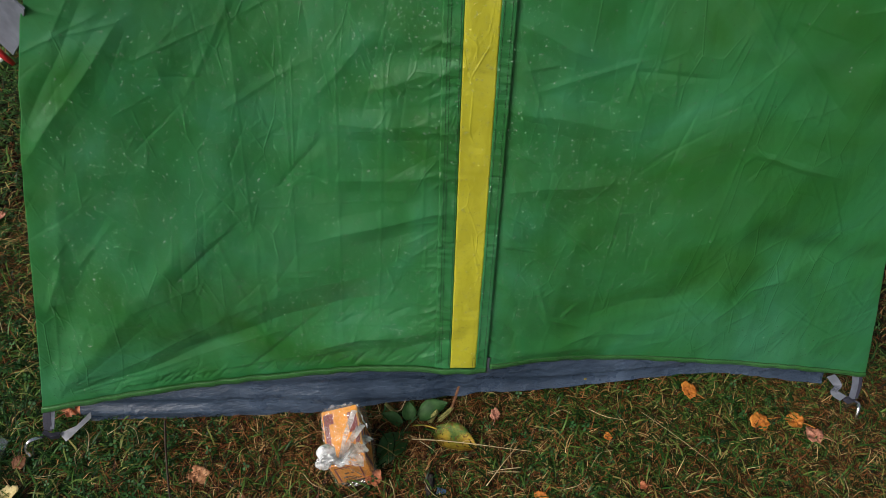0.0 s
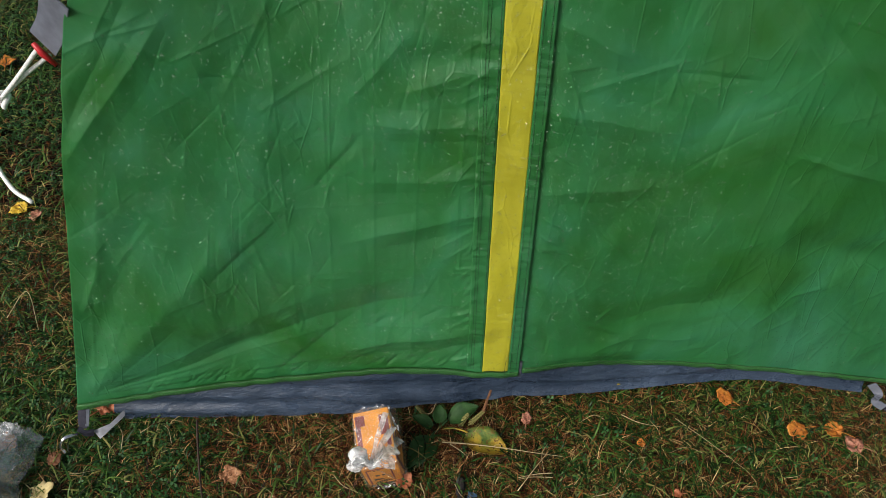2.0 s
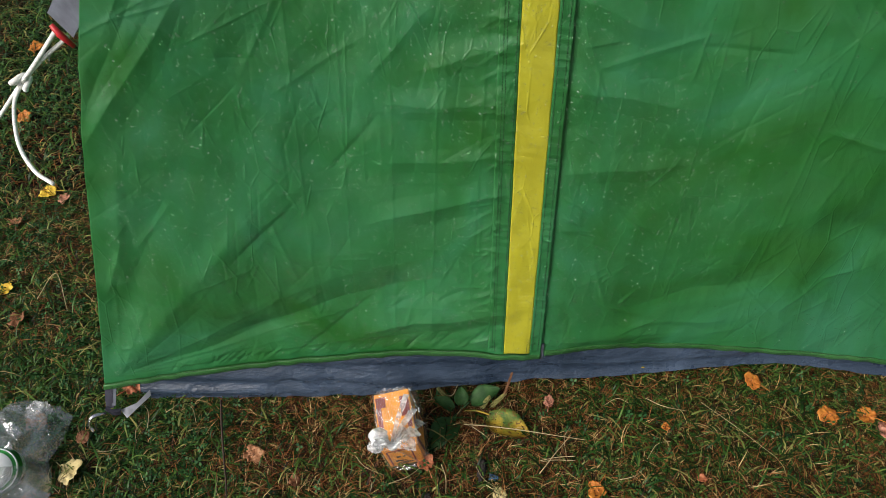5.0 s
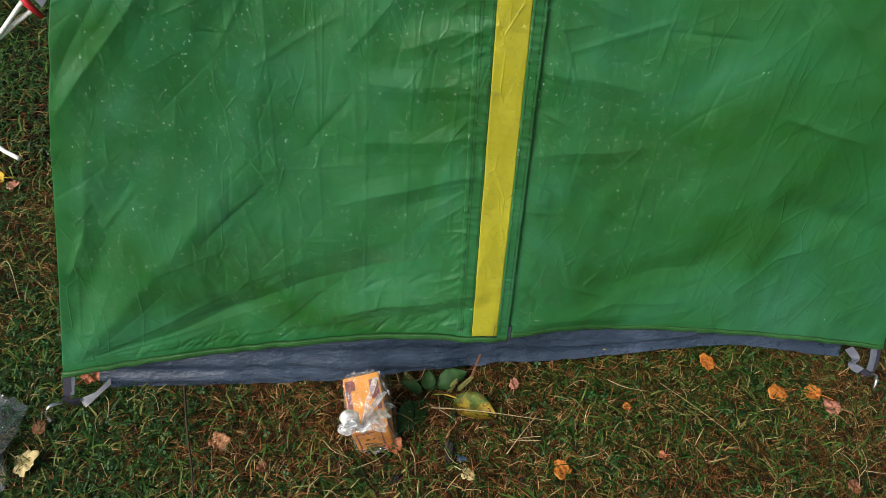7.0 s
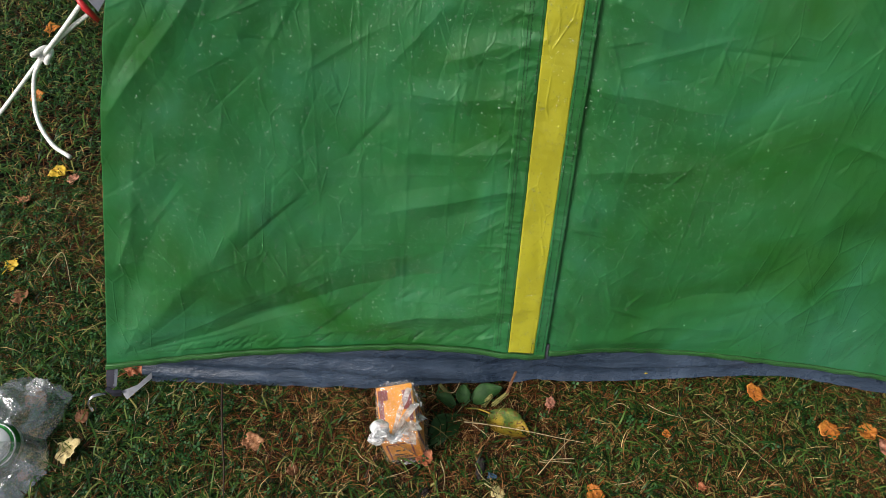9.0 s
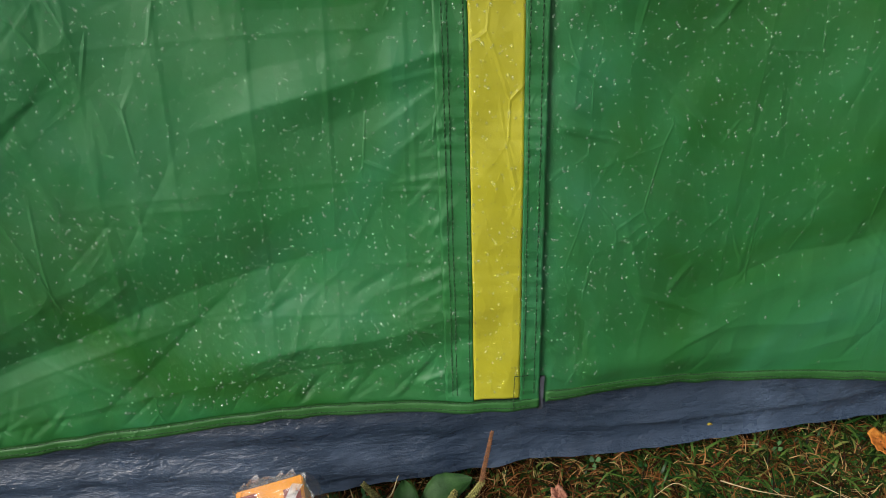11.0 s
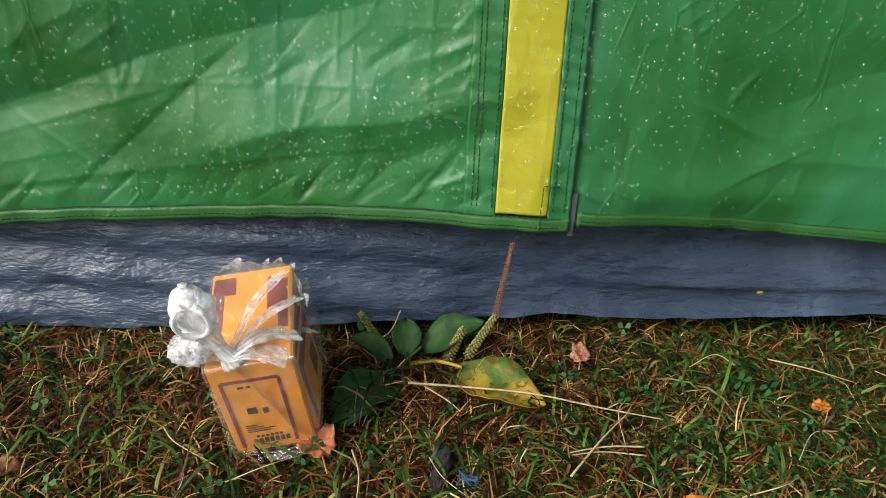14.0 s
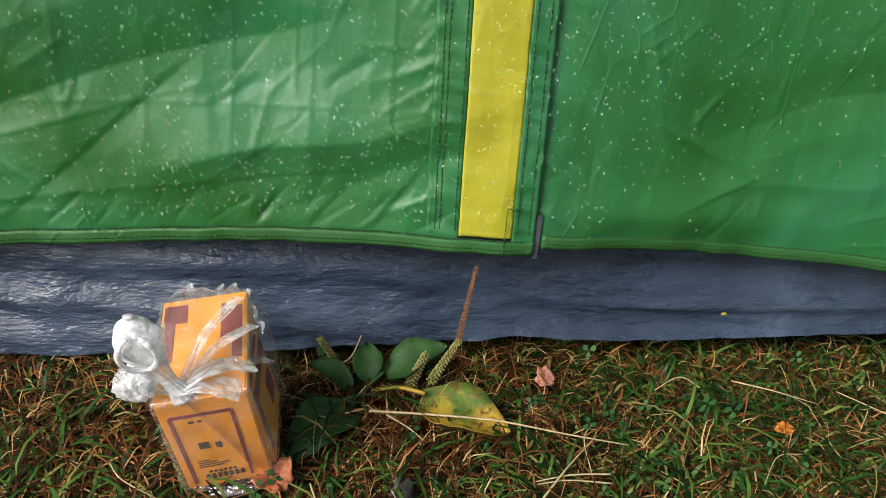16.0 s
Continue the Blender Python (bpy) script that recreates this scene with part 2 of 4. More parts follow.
def hem_w(u):
    knots = ([-0.715, -0.5, -0.35, -0.2, -0.1, -0.03, 0.04, 0.1, 0.17, 0.27, 0.4, 0.6, 0.785],
             [0.0, 0.011, 0.019, 0.026, 0.021, 0.009, 0.009, 0.018, 0.027, 0.029, 0.022, 0.010, 0.0])
    return sum(np.interp(np.asarray(u) + k * 0.01, *knots) for k in range(-2, 3)) / 5


def lean(u):
    knots = [-0.72, -0.55, -0.45, -0.36, -0.28, 0.2, 0.4, 0.78], [0.17, 0.16, 0.19, 0.225, 0.25, 0.225, 0.175, 0.12]
    return sum(np.interp(np.asarray(u) + k * 0.016, *knots) for k in range(-4, 5)) / 9


def left_edge(z):
    return np.interp(z, [0.07, 0.2, 0.4, 0.52, 0.60, 0.635, 0.67, 0.75, 0.95, 1.16], [-0.716, -0.683, -0.632, -0.602, -0.580, -0.568, -0.560, -0.533, -0.43, -0.27])


def right_edge(z):
    return np.interp(z, [0.07, 0.2, 0.35, 0.6, 0.8, 0.95, 1.16], [0.785, 0.737, 0.68, 0.60, 0.52, 0.44, 0.28])


def fabric(u, z):
    """How far the cloth stands back from the hem's line."""
    u, z = np.asarray(u, float), np.asarray(z, float)
    hz = hem_z(u)
    w = hem_w(u) * np.exp(-(z - hz) / 0.35) + lean(u) * (z - hz) + 0.10 * np.clip(z - 0.75, 0, 1) ** 2
    return w - folds(u, z)


# long soft folds: from u, z to u, z, height and half-width in millimetres
FAN = [
    (-0.705, 0.085, -0.40, 0.44, 9.5, 42), (-0.70, 0.12, -0.50, 0.50, -6, 34),
    (-0.62, 0.30, -0.56, 0.52, 4, 20)]
WAVES = [(0.42, 0.42, 0.66, 0.36, -6, 26), (0.06, 0.165, 0.30, 0.160, 5, 16), (-0.16, 0.680, -0.03, 0.690, -3, 14)]
# flat-sided folds: from u, z to u, z, height (valleys below nought), width above and below the crest in millimetres
LEFT_FACETS = [
    (-0.48, 0.188, -0.125, 0.302, -11, 48, 75), (-0.69, 0.100, -0.38, 0.212, -4.5, 26, 20), (-0.375, 0.135, -0.232, 0.262, -1.6, 5, 14),
    (-0.26, 0.180, -0.02, 0.238, 8, 55, 26), (-0.19, 0.140, -0.03, 0.210, -2, 20, 14), (-0.145, 0.136, -0.112, 0.175, -1.8, 5, 9),
    (-0.132, 0.250, -0.098, 0.274, -1.8, 6, 9), (-0.22, 0.228, -0.183, 0.250, -1.4, 5, 8), (-0.087, 0.145, -0.04, 0.205, -2.6, 8, 12),
    (-0.585, 0.570, -0.44, 0.735, 5, 14, 26), (-0.567, 0.620, -0.47, 0.760, -3, 14, 14), (-0.64, 0.300, -0.600, 0.380, 2.6, 8, 9)]
LEFT_CREASES = [
    (-0.326, 0.215, -0.338, 0.268, 1.5, 6, 6), (-0.360, 0.246, -0.320, 0.273, 1.4, 5, 6), (-0.436, 0.360, -0.340, 0.446, -2.8, 6, 12),
    (-0.283, 0.497, -0.216, 0.576, -2.5, 6, 11), (-0.378, 0.646, -0.314, 0.753, 2.0, 8, 6), (-0.345, 0.615, -0.230, 0.680, 2.0, 8, 6),
    (-0.226, 0.628, -0.146, 0.719, 2.2, 9, 7), (-0.215, 0.475, -0.212, 0.620, 1.1, 6, 6), (-0.571, 0.388, -0.510, 0.461, 2.2, 8, 7),
    (-0.350, 0.295, -0.378, 0.420, 1.5, 7, 5), (-0.190, 0.195, -0.172, 0.252, 1.1, 5, 5)]
SEAM_FACETS = [
    (-0.20, 0.592, -0.03, 0.596, 4.5, 24, 22), (-0.24, 0.405, -0.03, 0.468, 5.5, 26, 26), (-0.21, 0.505, -0.03, 0.520, 2.8, 18, 18),
    (-0.16, 0.640, -0.03, 0.680, 3.2, 18, 18), (0.03, 0.622, 0.21, 0.590, 5.5, 30, 26), (0.03, 0.735, 0.134, 0.690, 4.5, 25, 22),
    (0.04, 0.497, 0.20, 0.505, 4.5, 25, 22), (0.047, 0.250, 0.112, 0.190, -2.2, 18, 12), (0.038, 0.212, 0.068, 0.187, 2.0, 4, 6)]
RIGHT_FACETS = [
    (0.132, 0.240, 0.198, 0.212, 2.2, 5, 7), (0.108, 0.325, 0.137, 0.238, 1.7, 7, 7), (0.163, 0.238, 0.182, 0.266, 1.6, 5, 5),
    (0.19, 0.233, 0.40, 0.305, -5, 55, 30), (0.18, 0.190, 0.34, 0.196, 3.5, 26, 20), (0.20, 0.160, 0.31, 0.163, -1.5, 14, 16),
    (0.06, 0.645, 0.20, 0.690, 1.4, 6, 8), (0.19, 0.674, 0.295, 0.671, -1.8, 6, 8), (0.385, 0.567, 0.515, 0.534, 2.6, 7, 8),
    (0.345, 0.757, 0.49, 0.627, -3.8, 10, 18), (0.128, 0.434, 0.194, 0.375, 1.6, 5, 6), (0.473, 0.305, 0.515, 0.326, 1.6, 5, 6)]
rng = random.Random(7)
FINE = []
for _ in range(520):
    fu, fz, fl = rng.uniform(-0.66, 0.70), rng.uniform(0.12, 0.85), rng.uniform(0.025, 0.09) * rng.choice((1, 1, 1.8))
    fa = rng.choice((rng.gauss(0.8, 0.35), rng.gauss(1.5, 0.1), rng.gauss(2.4, 0.4)))
    if fu > 0.05 and rng.random() < 0.05:
        continue
    FINE.append((fu, fz, fu + fl * math.cos(fa), fz + fl * math.sin(fa), rng.uniform(-0.6, 0.7) * (1.2 if fu > 0.05 else 1.0), rng.uniform(1.8, 3.2)))
for _ in range(70):
    fz, fl, side = rng.uniform(0.15, 0.85), rng.uniform(0.02, 0.07), rng.random() < 0.75
    fu = -0.045 if side else 0.042
    fa = rng.gauss(0.55, 0.3)
    FINE.append((fu, fz, fu + (-fl if side else fl) * math.cos(fa), fz - fl * math.sin(fa), rng.uniform(0.5, 1.3), rng.uniform(2.5, 5)))
for _ in range(34):
    fu, fl, fa = rng.uniform(-0.62, -0.04), rng.uniform(0.02, 0.055), rng.gauss(0.85, 0.2)
    fz = float(hem_z(fu)) + 0.010
    FINE.append((fu, fz, fu + fl * math.cos(fa), fz + fl * math.sin(fa), rng.choice((-1.0, -0.7, 0.7)), rng.uniform(2.0, 3.4)))
PACKED = [(fu, 0.15, fu + 0.012, 0.80, 0.5, 2.5) for fu in (-0.33, -0.27, -0.205, -0.145, -0.085, 0.21, 0.36)]
# rays of tension out of the lower corner and along the hem
for far_u, far_z, high in ((-0.10, 0.190, 1.5), (-0.22, 0.245, 1.7), (-0.36, 0.275, 1.4), (-0.33, 0.180, 1.3), (-0.46, 0.175, 1.4), (-0.44, 0.145, 1.2),
                           (-0.58, 0.290, 1.3), (-0.625, 0.315, 1.4), (-0.50, 0.270, -1.2), (-0.28, 0.155, -1.2)):
    PACKED.append((-0.675, 0.105, far_u, far_z, high * 0.42, 4.0))
PACKED += [(-0.40, fz, -0.05, fz + 0.02, 0.35, 2.5) for fz in (0.22, 0.34, 0.46, 0.57)]


def crease(u, z, row, sharp):
    u0, z0, u1, z1, high, wide = row
    du, dz = u1 - u0, z1 - z0
    ln = math.hypot(du, dz)
    t = ((u - u0) * du + (z - z0) * dz) / ln ** 2
    s = ((u - u0) * -dz + (z - z0) * du) / ln / (wide / 1000)
    along = smooth(-0.12, 0.25, t) * smooth(1.25, 0.7, t)
    if sharp == 2:
        return 1.25 * high / 1000 * np.exp(-s * s * 0.8) * along
    if sharp:
        return 2.0 * high / 1000 * np.exp(-np.abs(s) * 1.1) * (0.55 + 0.45 * np.tanh(1.5 * s)) * along
    return high / 1000 * np.exp(-np.sqrt(s * s + 0.03) * 1.15) * along * 1.2


def facet(u, z, row, share=1.0):
    """A fold with two flat sides of unlike width and a crisp crest."""
    u0, z0, u1, z1, high, above, below = row
    du, dz = u1 - u0, z1 - z0
    ln = math.hypot(du, dz)
    t = ((u - u0) * du + (z - z0) * dz) / ln ** 2
    s = ((u - u0) * -dz + (z - z0) * du) / ln * 1000
    s = s + 0.06 * above * np.sin(9 * t + 40 * u0)
    k = np.where(s > 0, s / above, -s / below)
    return share * high / 1000 * (np.exp(-1.1 * k) * 0.35 + 0.65 * np.clip(1 - k, 0, 1)) * smooth(-0.15, 0.2, t) * smooth(1.2, 0.75, t)


def folds(u, z):
    u, z = np.broadcast_arrays(np.asarray(u, float), np.asarray(z, float))
    shape, u, z = u.shape, u.ravel(), z.ravel()
    out = 0.0012 * np.sin(41 * u + 9 * z + 2 * np.sin(23 * z)) * np.sin(31 * z - 14 * u) * smooth(0.1, 0.25, z)

    def add(rows, profile):
        for row in rows:
            (a, b), (c, d) = sorted(row[0:3:2]), sorted(row[1:4:2])
            far = 0.0045 * max(row[5:]) + 0.26 * max(b - a, d - c)
            near_by = np.flatnonzero((u > a - far) & (u < b + far) & (z > c - far) & (z < d + far))
            if len(near_by):
                out[near_by] += profile(u[near_by], z[near_by], row)

    add(FAN, lambda p, q, row: crease(p, q, row, 0))
    add(WAVES, lambda p, q, row: crease(p, q, row, 2))
    add(FINE + PACKED, lambda p, q, row: crease(p, q, row, 1))
    add(LEFT_FACETS + SEAM_FACETS + RIGHT_FACETS, facet)
    add(LEFT_CREASES, lambda p, q, row: facet(p, q, row, 0.6))
    out = out + np.exp(-(z - hem_z(u)) / 0.02) * 0.0010 * np.sin(95 * u + 2 * np.sin(31 * u))
    return out.reshape(shape)


def sheet(name, u0, u1, nu, nz, mat, zlow=None, ztop=None, proud=0.0, thick=0.0012, pucker=0.0):
    """A piece of the fly between two edges given as functions of height."""
    s, t = np.meshgrid(np.linspace(0, 1, nu), np.r_[np.linspace(0, 0.72, nz - nz // 10), np.linspace(0.72, 1, nz // 10 + 1)[1:]])
    z = np.zeros_like(s)
    u = np.zeros_like(s)
    for _ in range(4):
        u = u0(z) * (1 - s) + u1(z) * s
        lo = (hem_z(u) if zlow is None else zlow(u))
        hi = TOP if ztop is None else ztop(u)
        z = lo + (hi - lo) * t
    w = fabric(u, z) - proud - pucker * np.sin(260 * z + 110 * u + 3 * np.sin(47 * z)) * np.sin(113 * z - 70 * u + 2 * np.sin(29 * z))
    front = np.stack([u, w, z], -1).reshape(-1, 3)
    back = front + (0, thick, 0)
    i = (np.arange(nz - 1)[:, None] * nu + np.arange(nu - 1)).ravel()
    q = np.stack([i, i + 1, i + nu + 1, i + nu], -1)
    n = nu * nz
    edge = np.r_[np.arange(nu), np.arange(1, nz) * nu + nu - 1, (nz - 1) * nu + np.arange(nu - 2, -1, -1), np.arange(nz - 2, 0, -1) * nu]
    e2 = np.roll(edge, -1)
    rim = np.stack([edge, edge + n, e2 + n, e2], -1)
    return part(name, quads_of(name, np.r_[front, back], np.r_[q, q[:, ::-1] + n, rim]), mat, tent)


strip_mid = lambda z: -0.0005 - 0.026 * (np.asarray(z) - 0.15)
sheet("left_panel", left_edge, lambda z: strip_mid(z) - 0.018, 380, 470, M_GREEN)
sheet("right_panel", lambda z: strip_mid(z) + 0.030, right_edge, 380, 450, M_GREEN)
sheet("yellow_strip", lambda z: strip_mid(z) - 0.0225, lambda z: strip_mid(z) + 0.0215, 20, 420, M_YELLOW, proud=0.0045, pucker=0.0003, zlow=lambda u: hem_z(u) + 0.012)
tagged(sheet("seam_flap", lambda z: strip_mid(z) - 0.049, lambda z: strip_mid(z) - 0.0225, 12, 420, M_GREEN, proud=0.003, pucker=0.0008), "puckered green seam flap")
tagged(sheet("seam_flap", lambda z: strip_mid(z) + 0.0215, lambda z: strip_mid(z) + 0.0405, 10, 420, M_GREEN, proud=0.0055, pucker=0.0009), "green storm flap over the zip")


def hem_top(u):
    return hem_z(u) + 0.0135


tagged(sheet("hem", left_edge, lambda z: strip_mid(z) + 0.0405, 260, 5, M_HEM, lambda u: hem_z(u) - 0.001, hem_top, 0.0068, 0.004), "stitched green hem")
tagged(sheet("hem", lambda z: strip_mid(z) + 0.0475, right_edge, 240, 5, M_HEM, lambda u: hem_z(u) - 0.001, hem_top, 0.0028, 0.004), "stitched green hem")


def on_cloth(u, z, proud):
    u, z = np.asarray(u, float), np.asarray(z, float)
    return np.stack([u, fabric(u, z) - proud, z], -1)


def stitches(points, stitch=0.0036, gap=0.0012, half=0.00034, high=0.0005):
    """Short raised dashes along a line of points."""
    pts = np.asarray(points)
    run = np.r_[0, np.cumsum(np.linalg.norm(np.diff(pts, axis=0), axis=1))]
    start = np.arange(0, run[-1] - stitch, stitch + gap)
    at = lambda s: np.stack([np.interp(s, run, pts[:, k]) for k in range(3)], -1)
    a, b = at(start), at(start + stitch)
    d = (b - a) / np.linalg.norm(b - a, axis=1)[:, None]
    side = np.stack([-d[:, 2], 0 * d[:, 0], d[:, 0]], -1) * half
    out = np.array([0, -high, 0])
    v = np.stack([a - side, a + side, b + side, b - side, a - side + out, a + side + out, b + side + out, b - side + out], 1)
    base = (np.arange(len(start)) * 8)[:, None, None]
    f = np.array([[4, 5, 6, 7], [0, 1, 5, 4], [1, 2, 6, 5], [2, 3, 7, 6], [3, 0, 4, 7]])
    return v.reshape(-1, 3), (base + f).reshape(-1, 4)


def build_stitching():
    zs = np.linspace(0.15, 0.98, 400)
    lines = [(strip_mid(zs) + k, zs, p) for k, p in ((-0.0262, 0.0033), (-0.0385, 0.0033), (-0.0425, 0.0033), (0.0250, 0.0058), (0.0350, 0.0058))]
    ul, ur = np.linspace(-0.70, 0.036, 300), np.linspace(0.05, 0.765, 300)
    lines += [(ul, hem_z(ul) + k, 0.0071) for k in (0.0112, 0.0035)] + [(ur, hem_z(ur) + k, 0.0031) for k in (0.0112, 0.0035)]
    zb = np.linspace(0.135, 0.172, 20)
    lines += [(0 * zb + 0.0145, zb, 0.0075), (np.linspace(0.0145, 0.032, 10), np.full(10, 0.172), 0.0075)]
    for u, z, p in lines:
        v, q = stitches(on_cloth(u, z, p))
        tagged(part("stitching", quads_of("stitching", v, q), M_THREAD, tent, "dark green thread"), kind="stuff")


build_stitching()

# zip tape showing in the slit beside the flap
zz = np.linspace(0.128, 0.166, 10)
part("zip", ribbon(on_cloth(0 * zz + 0.0425, zz, 0.0030), 0.0045, 0.0015, (1, 0, 0)), M_ZIP, tent, "grey zip tape end")


# the rest of the fly, behind the front
def build_body():
    zs = np.linspace(0.09, TOP, 30)
    for name, edge, sign in (("side_wall", left_edge, 1), ("side_wall", right_edge, -1)):
        verts, deep = [], [0, 0.012, 0.05, 0.3, 0.9, 1.5, 2.1]
        for z in zs:
            u = float(edge(z))
            w = float(fabric(u, z))
            for k, b in enumerate(deep):
                verts.append((u + sign * (0.016 * min(1, b / 0.012) ** 2 * (b > 0) + 0.02 * (b > 0.1)), w + 0.0005 + b, z))
        n = len(deep)
        faces = [(j * n + i, j * n + i + 1, j * n + n + i + 1, j * n + n + i) for j in range(len(zs) - 1) for i in range(n - 1)]
        part(name, mesh_of(name, verts, faces), M_GREEN, tent)
    ua, ub = float(left_edge(TOP)) + 0.03, float(right_edge(TOP)) - 0.03
    w = float(fabric(0.0, TOP)) - 0.01
    verts, faces = [], []
    for j, b in enumerate((0, 0.5, 1.0, 1.5, 2.16)):
        for i in range(13):
            t = i / 12
            verts.append((ua + (ub - ua) * t, w + b, TOP - 0.004 + 0.10 * math.sin(math.pi * t)))
    faces = [(j * 13 + i, j * 13 + i + 1, j * 13 + 14 + i, j * 13 + 13 + i) for j in range(4) for i in range(12)]
    part("roof", mesh_of("roof", verts, faces), M_GREEN, tent)
    back = [(-0.70, 2.10, 0.05), (0.76, 2.10, 0.05), (0.28, 2.34, TOP), (-0.27, 2.34, TOP)]
    part("back_wall", mesh_of("back_wall", back, [(0, 1, 2, 3)]), M_GREEN, tent)


build_body()


# groundsheet wall
def build_groundsheet():
    us = np.linspace(-0.672, 0.735, 420)
    rows = 44
    t, u = np.meshgrid(np.linspace(0, 1, rows), us, indexing="ij")
    foot = np.interp(u, [-0.68, -0.5, -0.22, -0.06, 0.05, 0.21, 0.39, 0.51, 0.62, 0.74], [0.003, -0.003, -0.004, 0.003, 0.012, 0.018, 0.028, 0.037, 0.024, 0.012])
    # the lower edge lies on the trodden grass, higher towards one end
    edge = np.interp(u, [-0.68, -0.41, -0.23, -0.10, 0.05, 0.15, 0.40, 0.55, 0.74], [0.002, 0.006, 0.012, 0.020, 0.030, 0.027, 0.031, 0.028, 0.014]) - 0.002
    z = edge + (0.186 - edge) * t
    low = t
    t = (z + 0.014) / 0.20
    right = smooth(-0.20, 0.15, u)
    w = foot + 0.055 * t ** 1.2 + 0.010 * smooth(0.0, 0.12, t)

    def ridge(at, above, below):
        k = np.where(t > at, (t - at) / above, (at - t) / below)
        return 0.7 * np.clip(1 - k, 0, 1) + 0.3 * np.exp(-1.5 * k)

    some = 0.7 + 0.3 * np.sin(9 * u + 1.0)
    w -= smooth(0.0, 0.2, u) * 0.012 * some * ridge(0.345 + 0.012 * np.sin(13 * u), 0.20, 0.03)
    w -= right * 0.009 * np.exp(-low / 0.035)
    w -= smooth(0.05, 0.3, u) * 0.004 * ridge(0.52 + 0.10 * np.sin(5 * u), 0.05, 0.10)
    w -= (1 - right) * (0.004 * np.exp(-((t - 0.2) / 0.05) ** 2) + 0.003 * np.sin(30 * t + 6 * u))
    w -= 0.0018 * np.sin(38 * u + 20 * t + 3 * np.sin(17 * u)) * np.sin(24 * t + 5 * u)
    w -= 0.0009 * np.sin(140 * u - 60 * t + 4 * np.sin(45 * t)) * np.sin(90 * t + 33 * u)
    r = random.Random(5)
    for _ in range(60):
        cu, ct, wide, slope = r.uniform(-0.66, 0.72), r.uniform(0.1, 0.9), r.uniform(0.03, 0.15), r.gauss(0, 1.2)
        w -= r.uniform(-0.002, 0.002) * np.exp(-np.abs((t - ct - slope * (u - cu)) / 0.035)) * np.exp(-((u - cu) / wide) ** 2)
    verts = np.stack([u, w, z], -1).reshape(-1, 3)
    n = len(us)
    i = (np.arange(rows - 1)[:, None] * n + np.arange(n - 1)).ravel()
    part("groundsheet", quads_of("groundsheet", verts, np.stack([i, i + 1, i + n + 1, i + n], -1)), M_TARP, tent, "wet grey groundsheet wall, crinkled")


build_groundsheet()

# corner straps
part("corner_strap", ribbon(curve_points([(-0.705, 0.012, 0.085), (-0.712, -0.006, 0.060), (-0.714, -0.022, 0.035)]), 0.013, 0.002, (1, 0.1, 0)), M_DARKWEB, tent, "dark corner strap")
part("corner_strap", ribbon(curve_points([(-0.698, 0.010, 0.085), (-0.703, -0.006, 0.058), (-0.707, -0.020, 0.038)]), 0.006, 0.0015, (1, 0.1, 0)), M_WEB, tent, "pale strap edge")
part("buckle", ribbon(curve_points([(-0.722, -0.023, 0.034), (-0.710, -0.028, 0.028), (-0.698, -0.025, 0.024)]), 0.012, 0.006, (0, 0, 1)), M_DARKWEB, tent, "black plastic buckle")
part("corner_tab", mesh_of("corner_tab", [(-0.648, 0.006, 0.045), (-0.650, 0.002, 0.030), (-0.688, -0.034, 0.016), (-0.700, -0.022, 0.024), (-0.672, -0.012, 0.030)], [(0, 1, 2, 4), (4, 2, 3)]), M_TAB, tent, "grey triangular webbing tab")
part("corner_strap", ribbon(curve_points([(0.764, 0.010, 0.085), (0.768, -0.010, 0.055), (0.764, -0.028, 0.032)]), 0.013, 0.002, (1, 0.1, 0)), M_WEB, tent, "pale grey corner strap")
part("corner_strap", ribbon(curve_points([(0.774, 0.012, 0.083), (0.779, -0.008, 0.055), (0.774, -0.026, 0.032)]), 0.008, 0.002, (1, 0.1, 0)), M_DARKWEB, tent, "dark corner strap")
part("buckle", ribbon(curve_points([(0.752, -0.026, 0.034), (0.762, -0.031, 0.029), (0.772, -0.030, 0.026)]), 0.012, 0.006, (0, 0, 1)), M_DARKWEB, tent, "black plastic buckle")
part("corner_tab", ribbon(curve_points([(0.725, 0.010, 0.060), (0.738, -0.004, 0.048), (0.735, -0.014, 0.036), (0.750, -0.024, 0.030)]), 0.016, 0.002, (0.3, 0.2, 1)), M_WEB, tent, "crumpled grey groundsheet tab")
part("guy_tab", ribbon(curve_points([(-0.535, 0.115, 0.775), (-0.560, 0.135, 0.728), (-0.583, 0.143, 0.698)]), 0.038, 0.002, (0.7, -0.4, -0.5)), M_WEB, tent, "grey fabric guy-line tab")


# ---- pegs and guy line ----
def peg(m, label):
    ob = thing("tent_peg", m, label, "tent peg", "tent pegs")
    hook = curve_points([(0, 0, -0.06), (0, 0, 0.012), (0.003, -0.006, 0.034), (-0.006, -0.018, 0.040), (-0.010, -0.028, 0.026), (-0.004, -0.032, 0.014)], 8)
    part("hook", tube(hook, 0.0036, 8), M_STEEL, ob)
    return ob


peg(TENT @ pose(-0.724, -0.030, 0.004, 0, 0, -20), "shiny bent steel tent peg in the grass")
peg(TENT @ pose(0.762, -0.034, 0.006, 0, 0, 10), "shiny bent steel tent peg in the grass")

